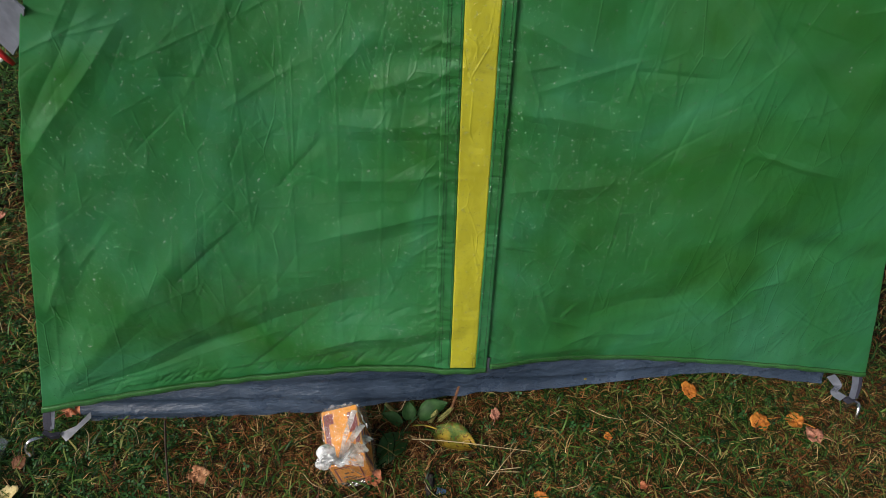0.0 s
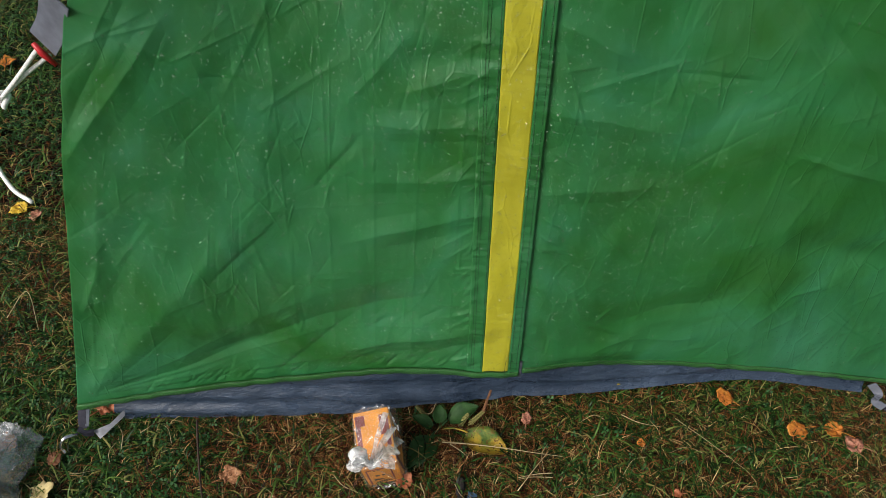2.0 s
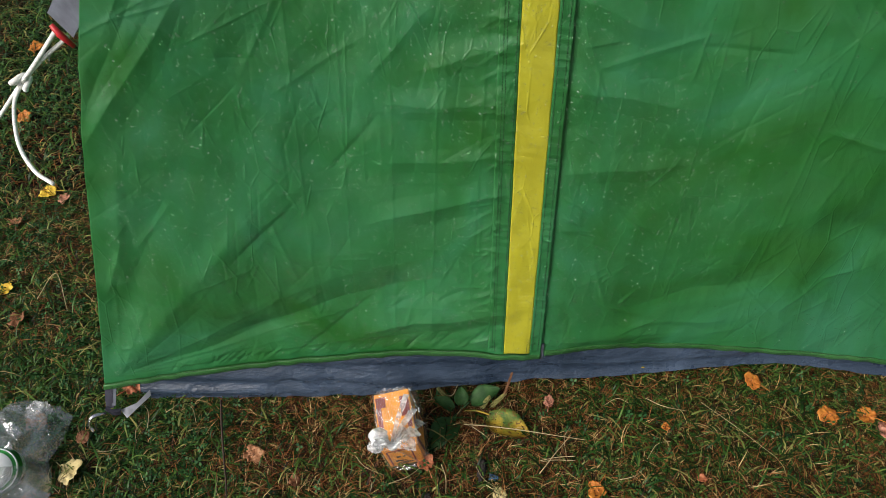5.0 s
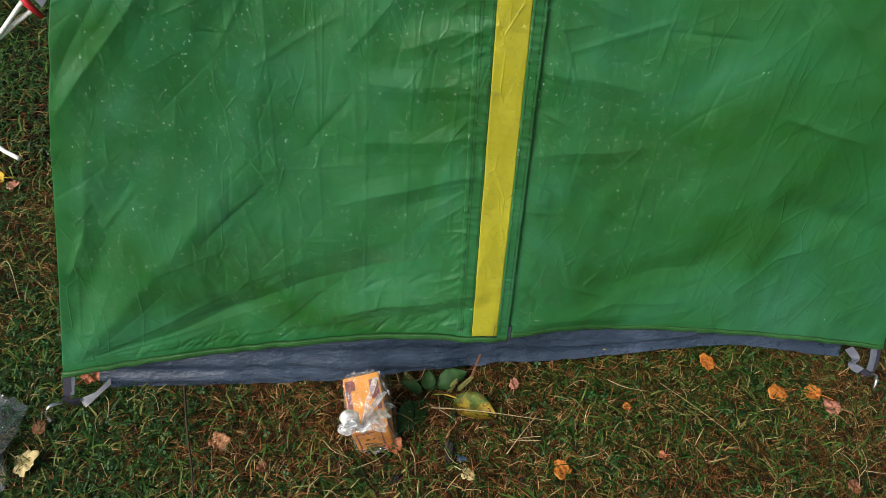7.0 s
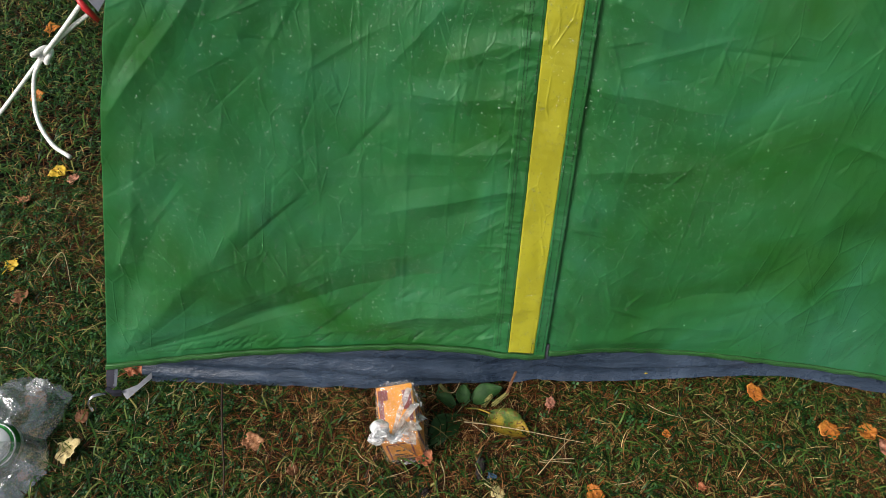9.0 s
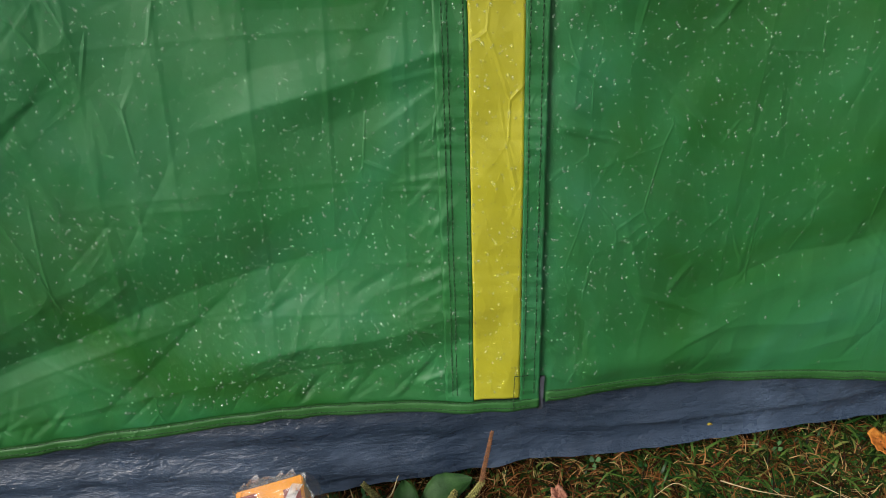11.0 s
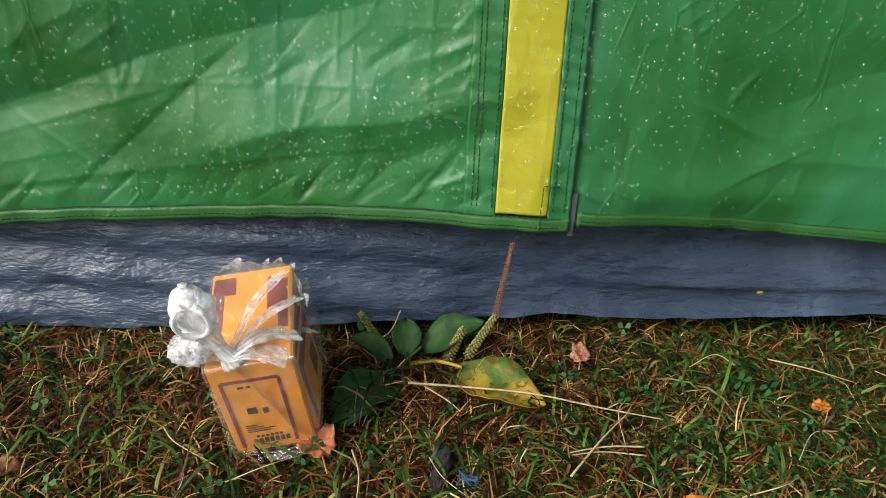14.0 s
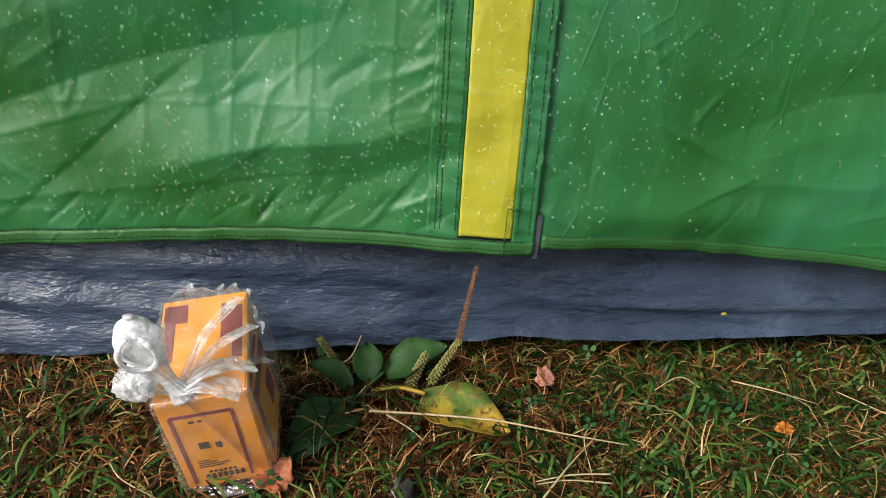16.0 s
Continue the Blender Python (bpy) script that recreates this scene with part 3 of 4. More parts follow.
guy = thing("guy_line", TENT @ pose(0, 0, 0), "white guy line with a knot and loose tail", "rope")
red_at, knot_at = Vector((-0.588, 0.142, 0.687)), Vector((-0.676, 0.158, 0.603))
part("cord", tube(curve_points([red_at + Vector((-0.004, -0.003, 0.004)), (red_at + knot_at) / 2 + Vector((-0.002, -0.002, 0.001)), knot_at]), 0.0027), M_ROPE, guy)
part("cord", tube(curve_points([red_at + Vector((0.006, 0.002, -0.006)), (red_at + knot_at) / 2 + Vector((0.002, 0.001, -0.001)), knot_at]), 0.0027), M_ROPE, guy)
part("cord", tube(curve_points([knot_at, (-0.78, 0.172, 0.495), (-1.0, 0.20, 0.27), (-1.25, 0.235, -0.005)]), 0.0027), M_ROPE, guy)
part("tail", tube(curve_points([knot_at, (-0.694, 0.145, 0.575), (-0.688, 0.105, 0.545), (-0.655, 0.060, 0.540), (-0.618, 0.028, 0.548)]), 0.0027), M_ROPE, guy, "loose white rope tail")
knot_line = [knot_at + Vector((0.0085 * math.cos(a) * (1 + 0.3 * math.sin(3 * a)), 0.007 * math.sin(2 * a), 0.008 * math.sin(a))) for a in np.linspace(0, 4.2 * math.pi, 40)]
part("knot", tube(knot_line, 0.0036), M_ROPE, guy, "tight white knot")
part("tensioner", tube([red_at + Vector((-0.006, 0, 0.012)), red_at + Vector((0, -0.002, 0)), red_at + Vector((0.012, -0.004, -0.016))], [0.003, 0.0045, 0.003], 8), M_RED, guy, "small red plastic tensioner")
peg(TENT @ pose(-1.25, 0.235, -0.004, 0, 0, 60), "steel peg holding the guy line")


# ---- rain drops ----
def build_drops(count, seed):
    r = np.random.default_rng(seed)
    u, z = r.uniform(-0.70, 0.74, count), r.uniform(0.10, 0.86, count)
    dense = 0.45 + 0.35 * np.sin(9 * u + 3) * np.sin(8 * z + 1) + 0.4 * np.exp(-((u + 0.15) / 0.25) ** 2) - 0.3 * smooth(0.15, 0.45, u) - 0.15 * (u > 0.05)
    ok = (r.random(count) < dense) & (u > left_edge(z) + 0.02) & (u < right_edge(z) - 0.02) & (z > hem_z(u) + 0.016) & ((u < -0.05) | (u > 0.045) | (r.random(count) < 0.8))
    u, z = u[ok], z[ok]
    n = len(u)
    size = 0.00045 + 0.0011 * r.random(n) ** 2.4
    mid = np.abs(u - strip_mid(z)) < 0.0225
    proud = np.where(mid, 0.0046, np.where((u > -0.05) & (u < 0.0405), np.where(u < 0, 0.0031, 0.0056), 0.0))
    e = 0.002
    c = np.stack([u, fabric(u, z) - proud, z], -1)
    tu = np.stack([np.full(n, 2 * e), fabric(u + e, z) - fabric(u - e, z), 0 * u], -1)
    tz = np.stack([0 * u, fabric(u, z + e) - fabric(u, z - e), np.full(n, 2 * e)], -1)
    tu /= np.linalg.norm(tu, axis=1)[:, None]
    tz /= np.linalg.norm(tz, axis=1)[:, None]
    out = np.cross(tu, tz)
    out *= np.sign(-out[:, 1])[:, None]
    long = r.uniform(1.0, 1.35, n)
    sides, rings = 8, ((1.0, 0.0), (0.86, 0.36), (0.48, 0.58), (0.05, 0.64))
    pts = []
    for rad, high in rings:
        for k in range(sides):
            a = 2 * math.pi * k / sides
            pts.append(c + (tu * math.cos(a) * rad + tz * (math.sin(a) * rad * long)[:, None] + out * (high - 0.03)) * size[:, None])
    v = np.stack(pts, 1).reshape(-1, 3)
    f = [[i * sides + k, i * sides + (k + 1) % sides, (i + 1) * sides + (k + 1) % sides, (i + 1) * sides + k] for i in range(3) for k in range(sides)]
    q = ((np.arange(n) * sides * 4)[:, None, None] + np.array(f)).reshape(-1, 4)
    ob = part("rain_drops", quads_of("rain_drops", v, q), M_WATER, None, "clear rain drops beading on the tent cloth", TENT)
    tagged(ob, category="water drops", kind="stuff")
    ob.visible_shadow = False


build_drops(46000, 3)


# ---- grass ----
def blades(count, area, length, width, rise, seed, keep=None, bend=0.7, segments=4, lift=0.0):
    """Points and faces of bent blades spread over area (x0, x1, y0, y1)."""
    r = np.random.default_rng(seed)
    x, y = r.uniform(area[0], area[1], count), r.uniform(area[2], area[3], count)
    if keep is not None:
        ok = keep(x, y, r)
        x, y = x[ok], y[ok]
    n = len(x)
    a = r.uniform(0, 2 * np.pi, n)
    ln = r.uniform(*length, n) * r.uniform(0.6, 1.0, n)
    wd = r.uniform(*width, n)
    # trodden short along the foot of the tent
    side, away = (x - 0.155) * 0.972 + (y - 0.80) * 0.235, (x - 0.155) * 0.235 - (y - 0.80) * 0.972
    ln = ln * np.where(np.abs(side) < 0.74, np.clip(0.75 + away / 0.2, 0.75, 1), 1)
    el = r.uniform(*rise, n)
    curl = r.normal(0, 0.5, n)
    px, py, pz = x.copy(), y.copy(), np.full(n, -0.014) + lift * r.random(n)
    pts = []
    for k in range(segments + 1):
        t = k / segments
        half = wd * (1 - t ** 2.2) * 0.5 + 0.00012
        pts.append(np.stack([px - np.sin(a) * half, py + np.cos(a) * half, pz], -1))
        pts.append(np.stack([px + np.sin(a) * half, py - np.cos(a) * half, pz], -1))
        step = ln / segments
        px, py, pz = px + np.cos(a) * np.cos(el) * step, py + np.sin(a) * np.cos(el) * step, pz + np.sin(el) * step
        el = el - bend * (0.5 + r.random(n)) / segments * 1.6
        el = np.where(pz < 0.0, np.maximum(el, 0.05), el)
        a = a + curl / segments
    v = np.stack(pts, 1).reshape(-1, 3)
    base = (np.arange(n) * 2 * (segments + 1))[:, None]
    q = np.concatenate([base + np.array([0, 1, 3, 2]) + 2 * k for k in range(segments)], 1).reshape(-1, 4)
    return v, q


def outside_tent(x, y):
    u = (x - 0.155) * math.cos(radians(13.6)) + (y - 0.80) * math.sin(radians(13.6))
    w = -(x - 0.155) * math.sin(radians(13.6)) + (y - 0.80) * math.cos(radians(13.6))
    return (w < 0.055) | (u < -0.70) | (u > 0.76)


def greenness(x, y):
    """Where living grass is dense, between 0 and 1."""
    p = 0.5 + 0.28 * np.sin(5.1 * x + 2.3 * y + 0.5) * np.sin(4.3 * y - 1.9 * x + 1.2) + 0.22 * np.sin(11 * x - 3 * y) * np.sin(9 * y + 4 * x)
    return np.clip(p + 0.25 * smooth(0.02, -0.35, x) - 0.22 * np.exp(-((x - 0.22) / 0.2) ** 2), 0.08, 1)


AREA = (-1.75, 1.6, 0.05, 2.3)
NEAR = (-1.0, 1.05, 0.30, 1.08)


def near(x, y):
    return (x > NEAR[0]) & (x < NEAR[1]) & (y > NEAR[2]) & (y < NEAR[3])


def lay(name, mat, label, category, green, sets):
    vs, qs, n = [], [], 0
    for count, area, length, width, rise, seed, share, bend, segments, lift in sets:
        def keep(x, y, r):
            p = share[0] + share[1] * (greenness(x, y) if green else 1 - greenness(x, y))
            ok = outside_tent(x, y) & (r.random(len(x)) < p)
            return ok & near(x, y) if area is NEAR else ok & ~near(x, y)
        v, q = blades(count, area, length, width, rise, seed, keep, bend, segments, lift)
        vs.append(v)
        qs.append(q + n)
        n += len(v)
    tagged(part(name, quads_of(name, np.concatenate(vs), np.concatenate(qs)), mat), label, category, kind="stuff")


lay("grass", M_GRASS, "short wet green lawn grass", "grass", True, (
    (84000, NEAR, (0.030, 0.100), (0.0012, 0.0033), (0.30, 1.20), 1, (0.24, 0.85), 1.9, 5, 0.006),
    (110000, AREA, (0.035, 0.10), (0.0018, 0.0050), (0.35, 1.25), 31, (0.10, 0.75), 1.8, 4, 0.004)))
lay("dead_grass", M_STRAW, "matted brown dead grass and thatch", "dead grass", False, (
    (165000, NEAR, (0.020, 0.070), (0.0005, 0.0014), (0.05, 0.85), 2, (0.16, 0.85), 1.3, 3, 0.016),
    (120000, AREA, (0.025, 0.080), (0.0009, 0.0021), (0.05, 0.95), 32, (0.25, 0.60), 1.3, 3, 0.014)))


def clover(count, seed):
    """Little three-part leaves standing just over the grass."""
    r = np.random.default_rng(seed)
    x, y = r.uniform(AREA[0], AREA[1], count), r.uniform(AREA[2], AREA[3], count)
    clump = 0.5 + 0.5 * np.sin(13 * x + 5 * y) * np.sin(11 * y - 6 * x + 2)
    ok = outside_tent(x, y + 0.02) & (r.random(count) < clump * (0.22 + 0.8 * smooth(-0.1, -0.45, x)))
    x, y = x[ok], y[ok]
    n = len(x)
    size, turn, z = r.uniform(0.0024, 0.0050, n), r.uniform(0, 6.28, n), r.uniform(0.000, 0.018, n)
    tilt = r.normal(0, 0.5, (n, 2))
    pts = []
    for k in range(3):
        a = turn + k * 2.094
        for rad, off in ((0.1, 0.0), (1.0, -0.55), (1.45, -0.22), (1.45, 0.22), (1.0, 0.55)):
            dx, dy = np.cos(a + off) * rad * size, np.sin(a + off) * rad * size
            pts.append(np.stack([x + dx, y + dy, z + dx * tilt[:, 0] + dy * tilt[:, 1] - 0.10 * abs(off) * size], -1))
    v = np.stack(pts, 1).reshape(-1, 3)
    faces = []
    for i in range(n):
        for k in range(3):
            b = i * 15 + 5 * k
            faces.append((b, b + 1, b + 2, b + 3, b + 4))
    ob = part("clover", mesh_of("clover", v.tolist(), faces, False), M_CLOVER)
    tagged(ob, "small green clover leaves in the lawn", "clover", kind="stuff")


clover(60000, 11)


# ---- loose things on the grass ----
def leaf_material(name, dark, mid, light, spots=(0.05, 0.02, 0.01), amount=0.62, scale=70):
    m, n, l, b = material(name, 0.62)
    b.inputs["Specular IOR Level"].default_value = 0.3
    base = ramp(n, l, noise_tex(n, l, scale, 5, 0.6, 0.5), [(0.3, dark), (0.5, mid), (0.72, light)])
    mixer = n.new("ShaderNodeMix")
    mixer.data_type = 'RGBA'
    l.new(ramp(n, l, noise_tex(n, l, scale * 4, 2), [(amount, (0, 0, 0)), (amount + 0.08, (1, 1, 1))]), mixer.inputs["Factor"])
    l.new(base, mixer.inputs["A"])
    mixer.inputs["B"].default_value = (*spots, 1)
    l.new(mixer.outputs["Result"], b.inputs["Base Color"])
    bump(n, l, noise_tex(n, l, scale * 2.5, 4), b, 0.6, 0.0015)
    return m


M_PEACH = leaf_material("peach_leaf", (0.20, 0.085, 0.035), (0.34, 0.15, 0.07), (0.46, 0.25, 0.13), (0.12, 0.05, 0.025), 0.56, 120)
M_ORANGE = leaf_material("orange_leaf", (0.24, 0.07, 0.012), (0.40, 0.13, 0.018), (0.52, 0.22, 0.035))
M_CREAM = leaf_material("cream_leaf", (0.42, 0.32, 0.14), (0.58, 0.47, 0.22), (0.66, 0.56, 0.30))
M_YELLOWLEAF = leaf_material("yellow_leaf", (0.45, 0.25, 0.02), (0.58, 0.38, 0.03), (0.64, 0.48, 0.08))
M_PINK = leaf_material("pinkish_leaf", (0.26, 0.09, 0.06), (0.36, 0.15, 0.095), (0.47, 0.24, 0.16), (0.14, 0.05, 0.03), 0.56, 120)
M_RUST = leaf_material("rust_leaf", (0.16, 0.04, 0.016), (0.32, 0.10, 0.042), (0.46, 0.20, 0.11))
M_BROWN = leaf_material("brown_leaf", (0.09, 0.035, 0.015), (0.16, 0.065, 0.028), (0.24, 0.11, 0.05))
M_PALE = plain("pale_stalk", (0.40, 0.31, 0.17), 0.6, scale=150)
M_PLANT = leaf_material("plantain_leaf", (0.009, 0.036, 0.008), (0.019, 0.064, 0.013), (0.040, 0.102, 0.025), (0.10, 0.09, 0.03), 0.80, 45)
def fading():
    """A plantain leaf turning: green along one side, yellow and brown-blotched along the other."""
    m, n, l, b = material("fading_leaf", 0.6)
    b.inputs["Specular IOR Level"].default_value = 0.3
    co, sep, mul, add = n.new("ShaderNodeTexCoord"), n.new("ShaderNodeSeparateXYZ"), n.new("ShaderNodeMath"), n.new("ShaderNodeMath")
    l.new(co.outputs["Generated"], sep.inputs[0])
    mul.operation = 'MULTIPLY'
    mul.inputs[1].default_value = 0.36
    l.new(sep.outputs["Y"], mul.inputs[0])
    add.operation = 'SUBTRACT'
    l.new(noise_tex(n, l, 45, 5, 0.6, 0.5), add.inputs[0])
    l.new(mul.outputs[0], add.inputs[1])
    base = ramp(n, l, add.outputs[0], [(0.08, (0.040, 0.090, 0.014)), (0.20, (0.095, 0.130, 0.016)), (0.28, (0.24, 0.20, 0.020)), (0.42, (0.36, 0.23, 0.025))])
    mixer = n.new("ShaderNodeMix")
    mixer.data_type = 'RGBA'
    l.new(ramp(n, l, noise_tex(n, l, 130, 4, 0.65), [(0.54, (0, 0, 0)), (0.64, (1, 1, 1))]), mixer.inputs["Factor"])
    l.new(base, mixer.inputs["A"])
    mixer.inputs["B"].default_value = (0.12, 0.06, 0.012, 1)
    l.new(mixer.outputs["Result"], b.inputs["Base Color"])
    bump(n, l, noise_tex(n, l, 110, 4), b, 0.6, 0.0015)
    return m


M_FADING = fading()
M_SEED = plain("seed_head", (0.20, 0.19, 0.055), 0.7, 0, 0.5, 300)
M_SEEDBROWN = plain("brown_seed_head", (0.20, 0.085, 0.035), 0.7, 0, 0.5, 300)


def fallen_leaf(x, y, size, mat, label, seed, lobes=5, curl=0.5, turn=None, high=0.008, deep=0.20):
    """A curled autumn leaf with a lobed, ragged edge, its veins raised and its stalk on."""
    r = random.Random(seed)
    turn = r.uniform(0, 360) if turn is None else turn
    ob = thing("fallen_leaf", pose(x, y, high, r.uniform(-14, 14), r.uniform(-14, 14), turn), label, "leaf", "fallen leaves")
    verts, faces, n, rings = [], [], 40, 6
    edge = []
    for k in range(n):
        a = 2 * math.pi * k / n
        lobe = abs(math.cos(a * lobes / 2)) ** 0.7
        edge.append((1 - deep + deep * lobe + r.uniform(-0.07, 0.07) + 0.30 * noise.noise((1.5 * math.cos(a) + seed * 7.7, 1.5 * math.sin(a), 0))) * (0.82 + 0.18 * math.cos(a)))
    for side in (0, 1):
        for j in range(rings):
            t = (j + 0.15) / (rings - 0.85)
            for k in range(n):
                a = 2 * math.pi * k / n
                d = edge[k] * t ** 0.9
                px, py = d * math.cos(a), d * math.sin(a)
                z = curl * d * d * (0.6 + 0.6 * math.sin(2 * a + seed)) * 0.6 + 0.22 * noise.noise((px * 2.6, py * 2.6, seed * 3.1)) + 0.07 * noise.noise((px * 8, py * 8, seed * 1.7)) - 0.05 * math.cos(a * lobes) * t
                verts.append((px * size / 2, py * size / 2, z * size / 2 - side * 0.0006))
    m = n * rings
    for j in range(rings - 1):
        for k in range(n):
            a, b = j * n + k, j * n + (k + 1) % n
            faces += [(a, b, b + n, a + n), (a + m + n, b + m + n, b + m, a + m)]
    faces += [tuple(reversed(range(n))), tuple(range(m, m + n))]
    for k in range(n):
        a, b = (rings - 1) * n + k, (rings - 1) * n + (k + 1) % n
        faces.append((a, b, b + m, a + m))
    part("blade", mesh_of("blade", verts, faces), mat, ob)
    stem = curve_points([(-0.05 * size, 0, 0.0008), (-0.35 * size, 0.02 * size, 0.002), (-0.75 * size, 0.07 * size, 0.001)], 5)
    part("stalk", tube(stem, [0.0007] * len(stem), 6), mat, ob)
    return ob


fallen_leaf(-0.268, 0.590, 0.040, M_PEACH, "curled peach-coloured fallen leaf on the grass", 1)
fallen_leaf(-0.560, 0.497, 0.054, M_CREAM, "torn cream-yellow fallen leaf on the grass", 2, 6)
fallen_leaf(-0.885, 0.816, 0.034, M_YELLOWLEAF, "small yellow-orange fallen leaf with a dark spot", 3)
fallen_leaf(-0.822, 0.752, 0.046, M_BROWN, "dark brown wet fallen leaf", 4)
fallen_leaf(-0.945, 1.078, 0.052, M_YELLOWLEAF, "bright yellow lobed fallen leaf under the rope", 5, 3, turn=200)
fallen_leaf(-0.902, 1.072, 0.038, M_PINK, "pinkish brown fallen leaf beside a yellow one", 6)
fallen_leaf(-1.275, 1.560, 0.050, M_ORANGE, "orange-yellow fallen leaf far back in the grass", 7)
fallen_leaf(-0.662, 0.562, 0.044, M_PEACH, "narrow tan fallen leaf beside the plastic bag", 8, 3)
fallen_leaf(0.600, 0.925, 0.040, M_ORANGE, "orange-brown fallen leaf by the groundsheet", 9, 3)
fallen_leaf(0.732, 0.886, 0.046, M_ORANGE, "deep orange lobed fallen leaf", 10)
fallen_leaf(0.801, 0.898, 0.044, M_ORANGE, "orange fallen leaf with curled edge", 11)
fallen_leaf(0.833, 0.874, 0.046, M_PINK, "greyish pink crumpled fallen leaf", 12, 6)
fallen_leaf(0.226, 0.797, 0.026, M_PINK, "small pink crumpled leaf in the grass", 13, 7, 1.0, high=0.012)
fallen_leaf(0.324, 0.658, 0.040, M_ORANGE, "bright orange fallen leaf with dark specks", 14, 3, turn=250)
fallen_leaf(0.162, 0.616, 0.032, M_CREAM, "pale yellow fallen leaf with brown spots", 15, 7, deep=0.15)
fallen_leaf(0.033, 0.637, 0.034, M_RUST, "rust-coloured crumpled leaf against the wrapped carton", 16, 7, 0.9, high=0.012)
fallen_leaf(0.502, 0.715, 0.020, M_RUST, "small rust-brown leaf scrap", 17, 3)
fallen_leaf(0.840, 0.720, 0.030, M_BROWN, "brown fallen leaf half hidden in the grass", 18)
fallen_leaf(0.440, 0.800, 0.022, M_ORANGE, "tiny orange leaf scrap under grass blades", 19, 3)
fallen_leaf(-0.570, 0.560, 0.030, M_BROWN, "reddish brown wet leaf by the tent peg", 20)
fallen_leaf(-0.530, 0.668, 0.046, M_RUST, "reddish brown leaf under the tent corner", 21)
fallen_leaf(-0.97, 0.98, 0.040, M_PEACH, "tan fallen leaf sunk in the grass", 22)
fallen_leaf(-1.15, 1.30, 0.045, M_ORANGE, "orange-brown fallen leaf sunk in the grass", 23)
fallen_leaf(-0.60, 0.445, 0.030, M_PEACH, "brown-orange leaf scrap beside the plastic bag", 24, 3)
fallen_leaf(0.47, 0.62, 0.026, M_RUST, "small rust-brown leaf scrap", 25, 3)
fallen_leaf(-0.18, 0.565, 0.026, M_BROWN, "brown leaf scrap in the grass", 26, 3)


def stalk(knots, thick, label, name="straw_stalk"):
    pts = curve_points(knots, 8)
    rad = [0.62 * thick * (1 - 0.55 * i / len(pts)) for i in range(len(pts))]
    ob = part(name, tube(pts, rad, 6), M_PALE)
    return tagged(ob, label, "straw", "dry stalks")


stalk([(0.082, 0.724, 0.010), (0.125, 0.728, 0.014), (0.186, 0.730, 0.021), (0.245, 0.735, 0.016), (0.298, 0.740, 0.012)], 0.0019, "long pale dry grass stalk across a yellowing leaf")
stalk([(0.097, 0.722, 0.012), (0.118, 0.714, 0.010), (0.132, 0.706, 0.008)], 0.0012, "short pale side shoot of dry grass")
stalk([(0.226, 0.663, 0.010), (0.248, 0.702, 0.016), (0.272, 0.744, 0.012)], 0.0016, "pale dry stalk crossing another")
stalk([(0.282, 0.706, 0.012), (0.252, 0.697, 0.013), (0.224, 0.686, 0.010)], 0.0014, "pale dry stalk crossing another")
stalk([(0.284, 0.699, 0.010), (0.250, 0.692, 0.012), (0.226, 0.684, 0.010)], 0.0012, "pale dry stalk lying flat")
stalk([(0.058, 0.643, 0.010), (0.070, 0.622, 0.012), (0.076, 0.596, 0.008)], 0.0015, "pale bent dry stalk in the grass")
stalk([(0.036, 0.775, 0.002), (0.052, 0.772, 0.020), (0.058, 0.786, 0.036)], 0.0016, "pale curved dry stem beside the plantain")
stalk([(-0.80, 0.80, 0.02), (-0.79, 0.86, 0.03), (-0.73, 0.79, 0.015)], 0.0014, "bent pale straw lying by the tent")
stalk([(0.40, 0.845, 0.012), (0.43, 0.83, 0.022), (0.475, 0.835, 0.012)], 0.0012, "pale dry stalk near the groundsheet")
stalk([(0.50, 0.86, 0.010), (0.56, 0.82, 0.016), (0.63, 0.78, 0.008)], 0.0008, "long thin dry stalk in the grass")
M_TWIG = plain("dark_twig", (0.030, 0.017, 0.010), 0.8, scale=150)
twig_line = curve_points([(-0.357, 0.673, 0.016), (-0.332, 0.622, 0.024), (-0.309, 0.574, 0.020), (-0.288, 0.536, 0.025), (-0.268, 0.488, 0.016)], 8)
tagged(part("twig", tube(twig_line, [0.0021 - 0.00003 * k for k in range(len(twig_line))], 6), M_TWIG), "thin dark brown twig lying on the grass", "twig")
r = random.Random(21)
for _ in range(46):
    x, y, a, ln = r.uniform(-1.1, 0.95), r.uniform(0.45, 0.78), r.uniform(0, 6.28), r.uniform(0.025, 0.07)
    y += 0.24 * (x - 0.155) + (0.5 * r.random() if x < -0.65 else 0)
    stalk([(x, y, 0.008), (x + 0.5 * ln * math.cos(a), y + 0.5 * ln * math.sin(a), r.uniform(0.012, 0.022)), (x + ln * math.cos(a + 0.3), y + ln * math.sin(a + 0.3), 0.008)], r.uniform(0.0006, 0.0011), "thin pale straw lying on the grass")


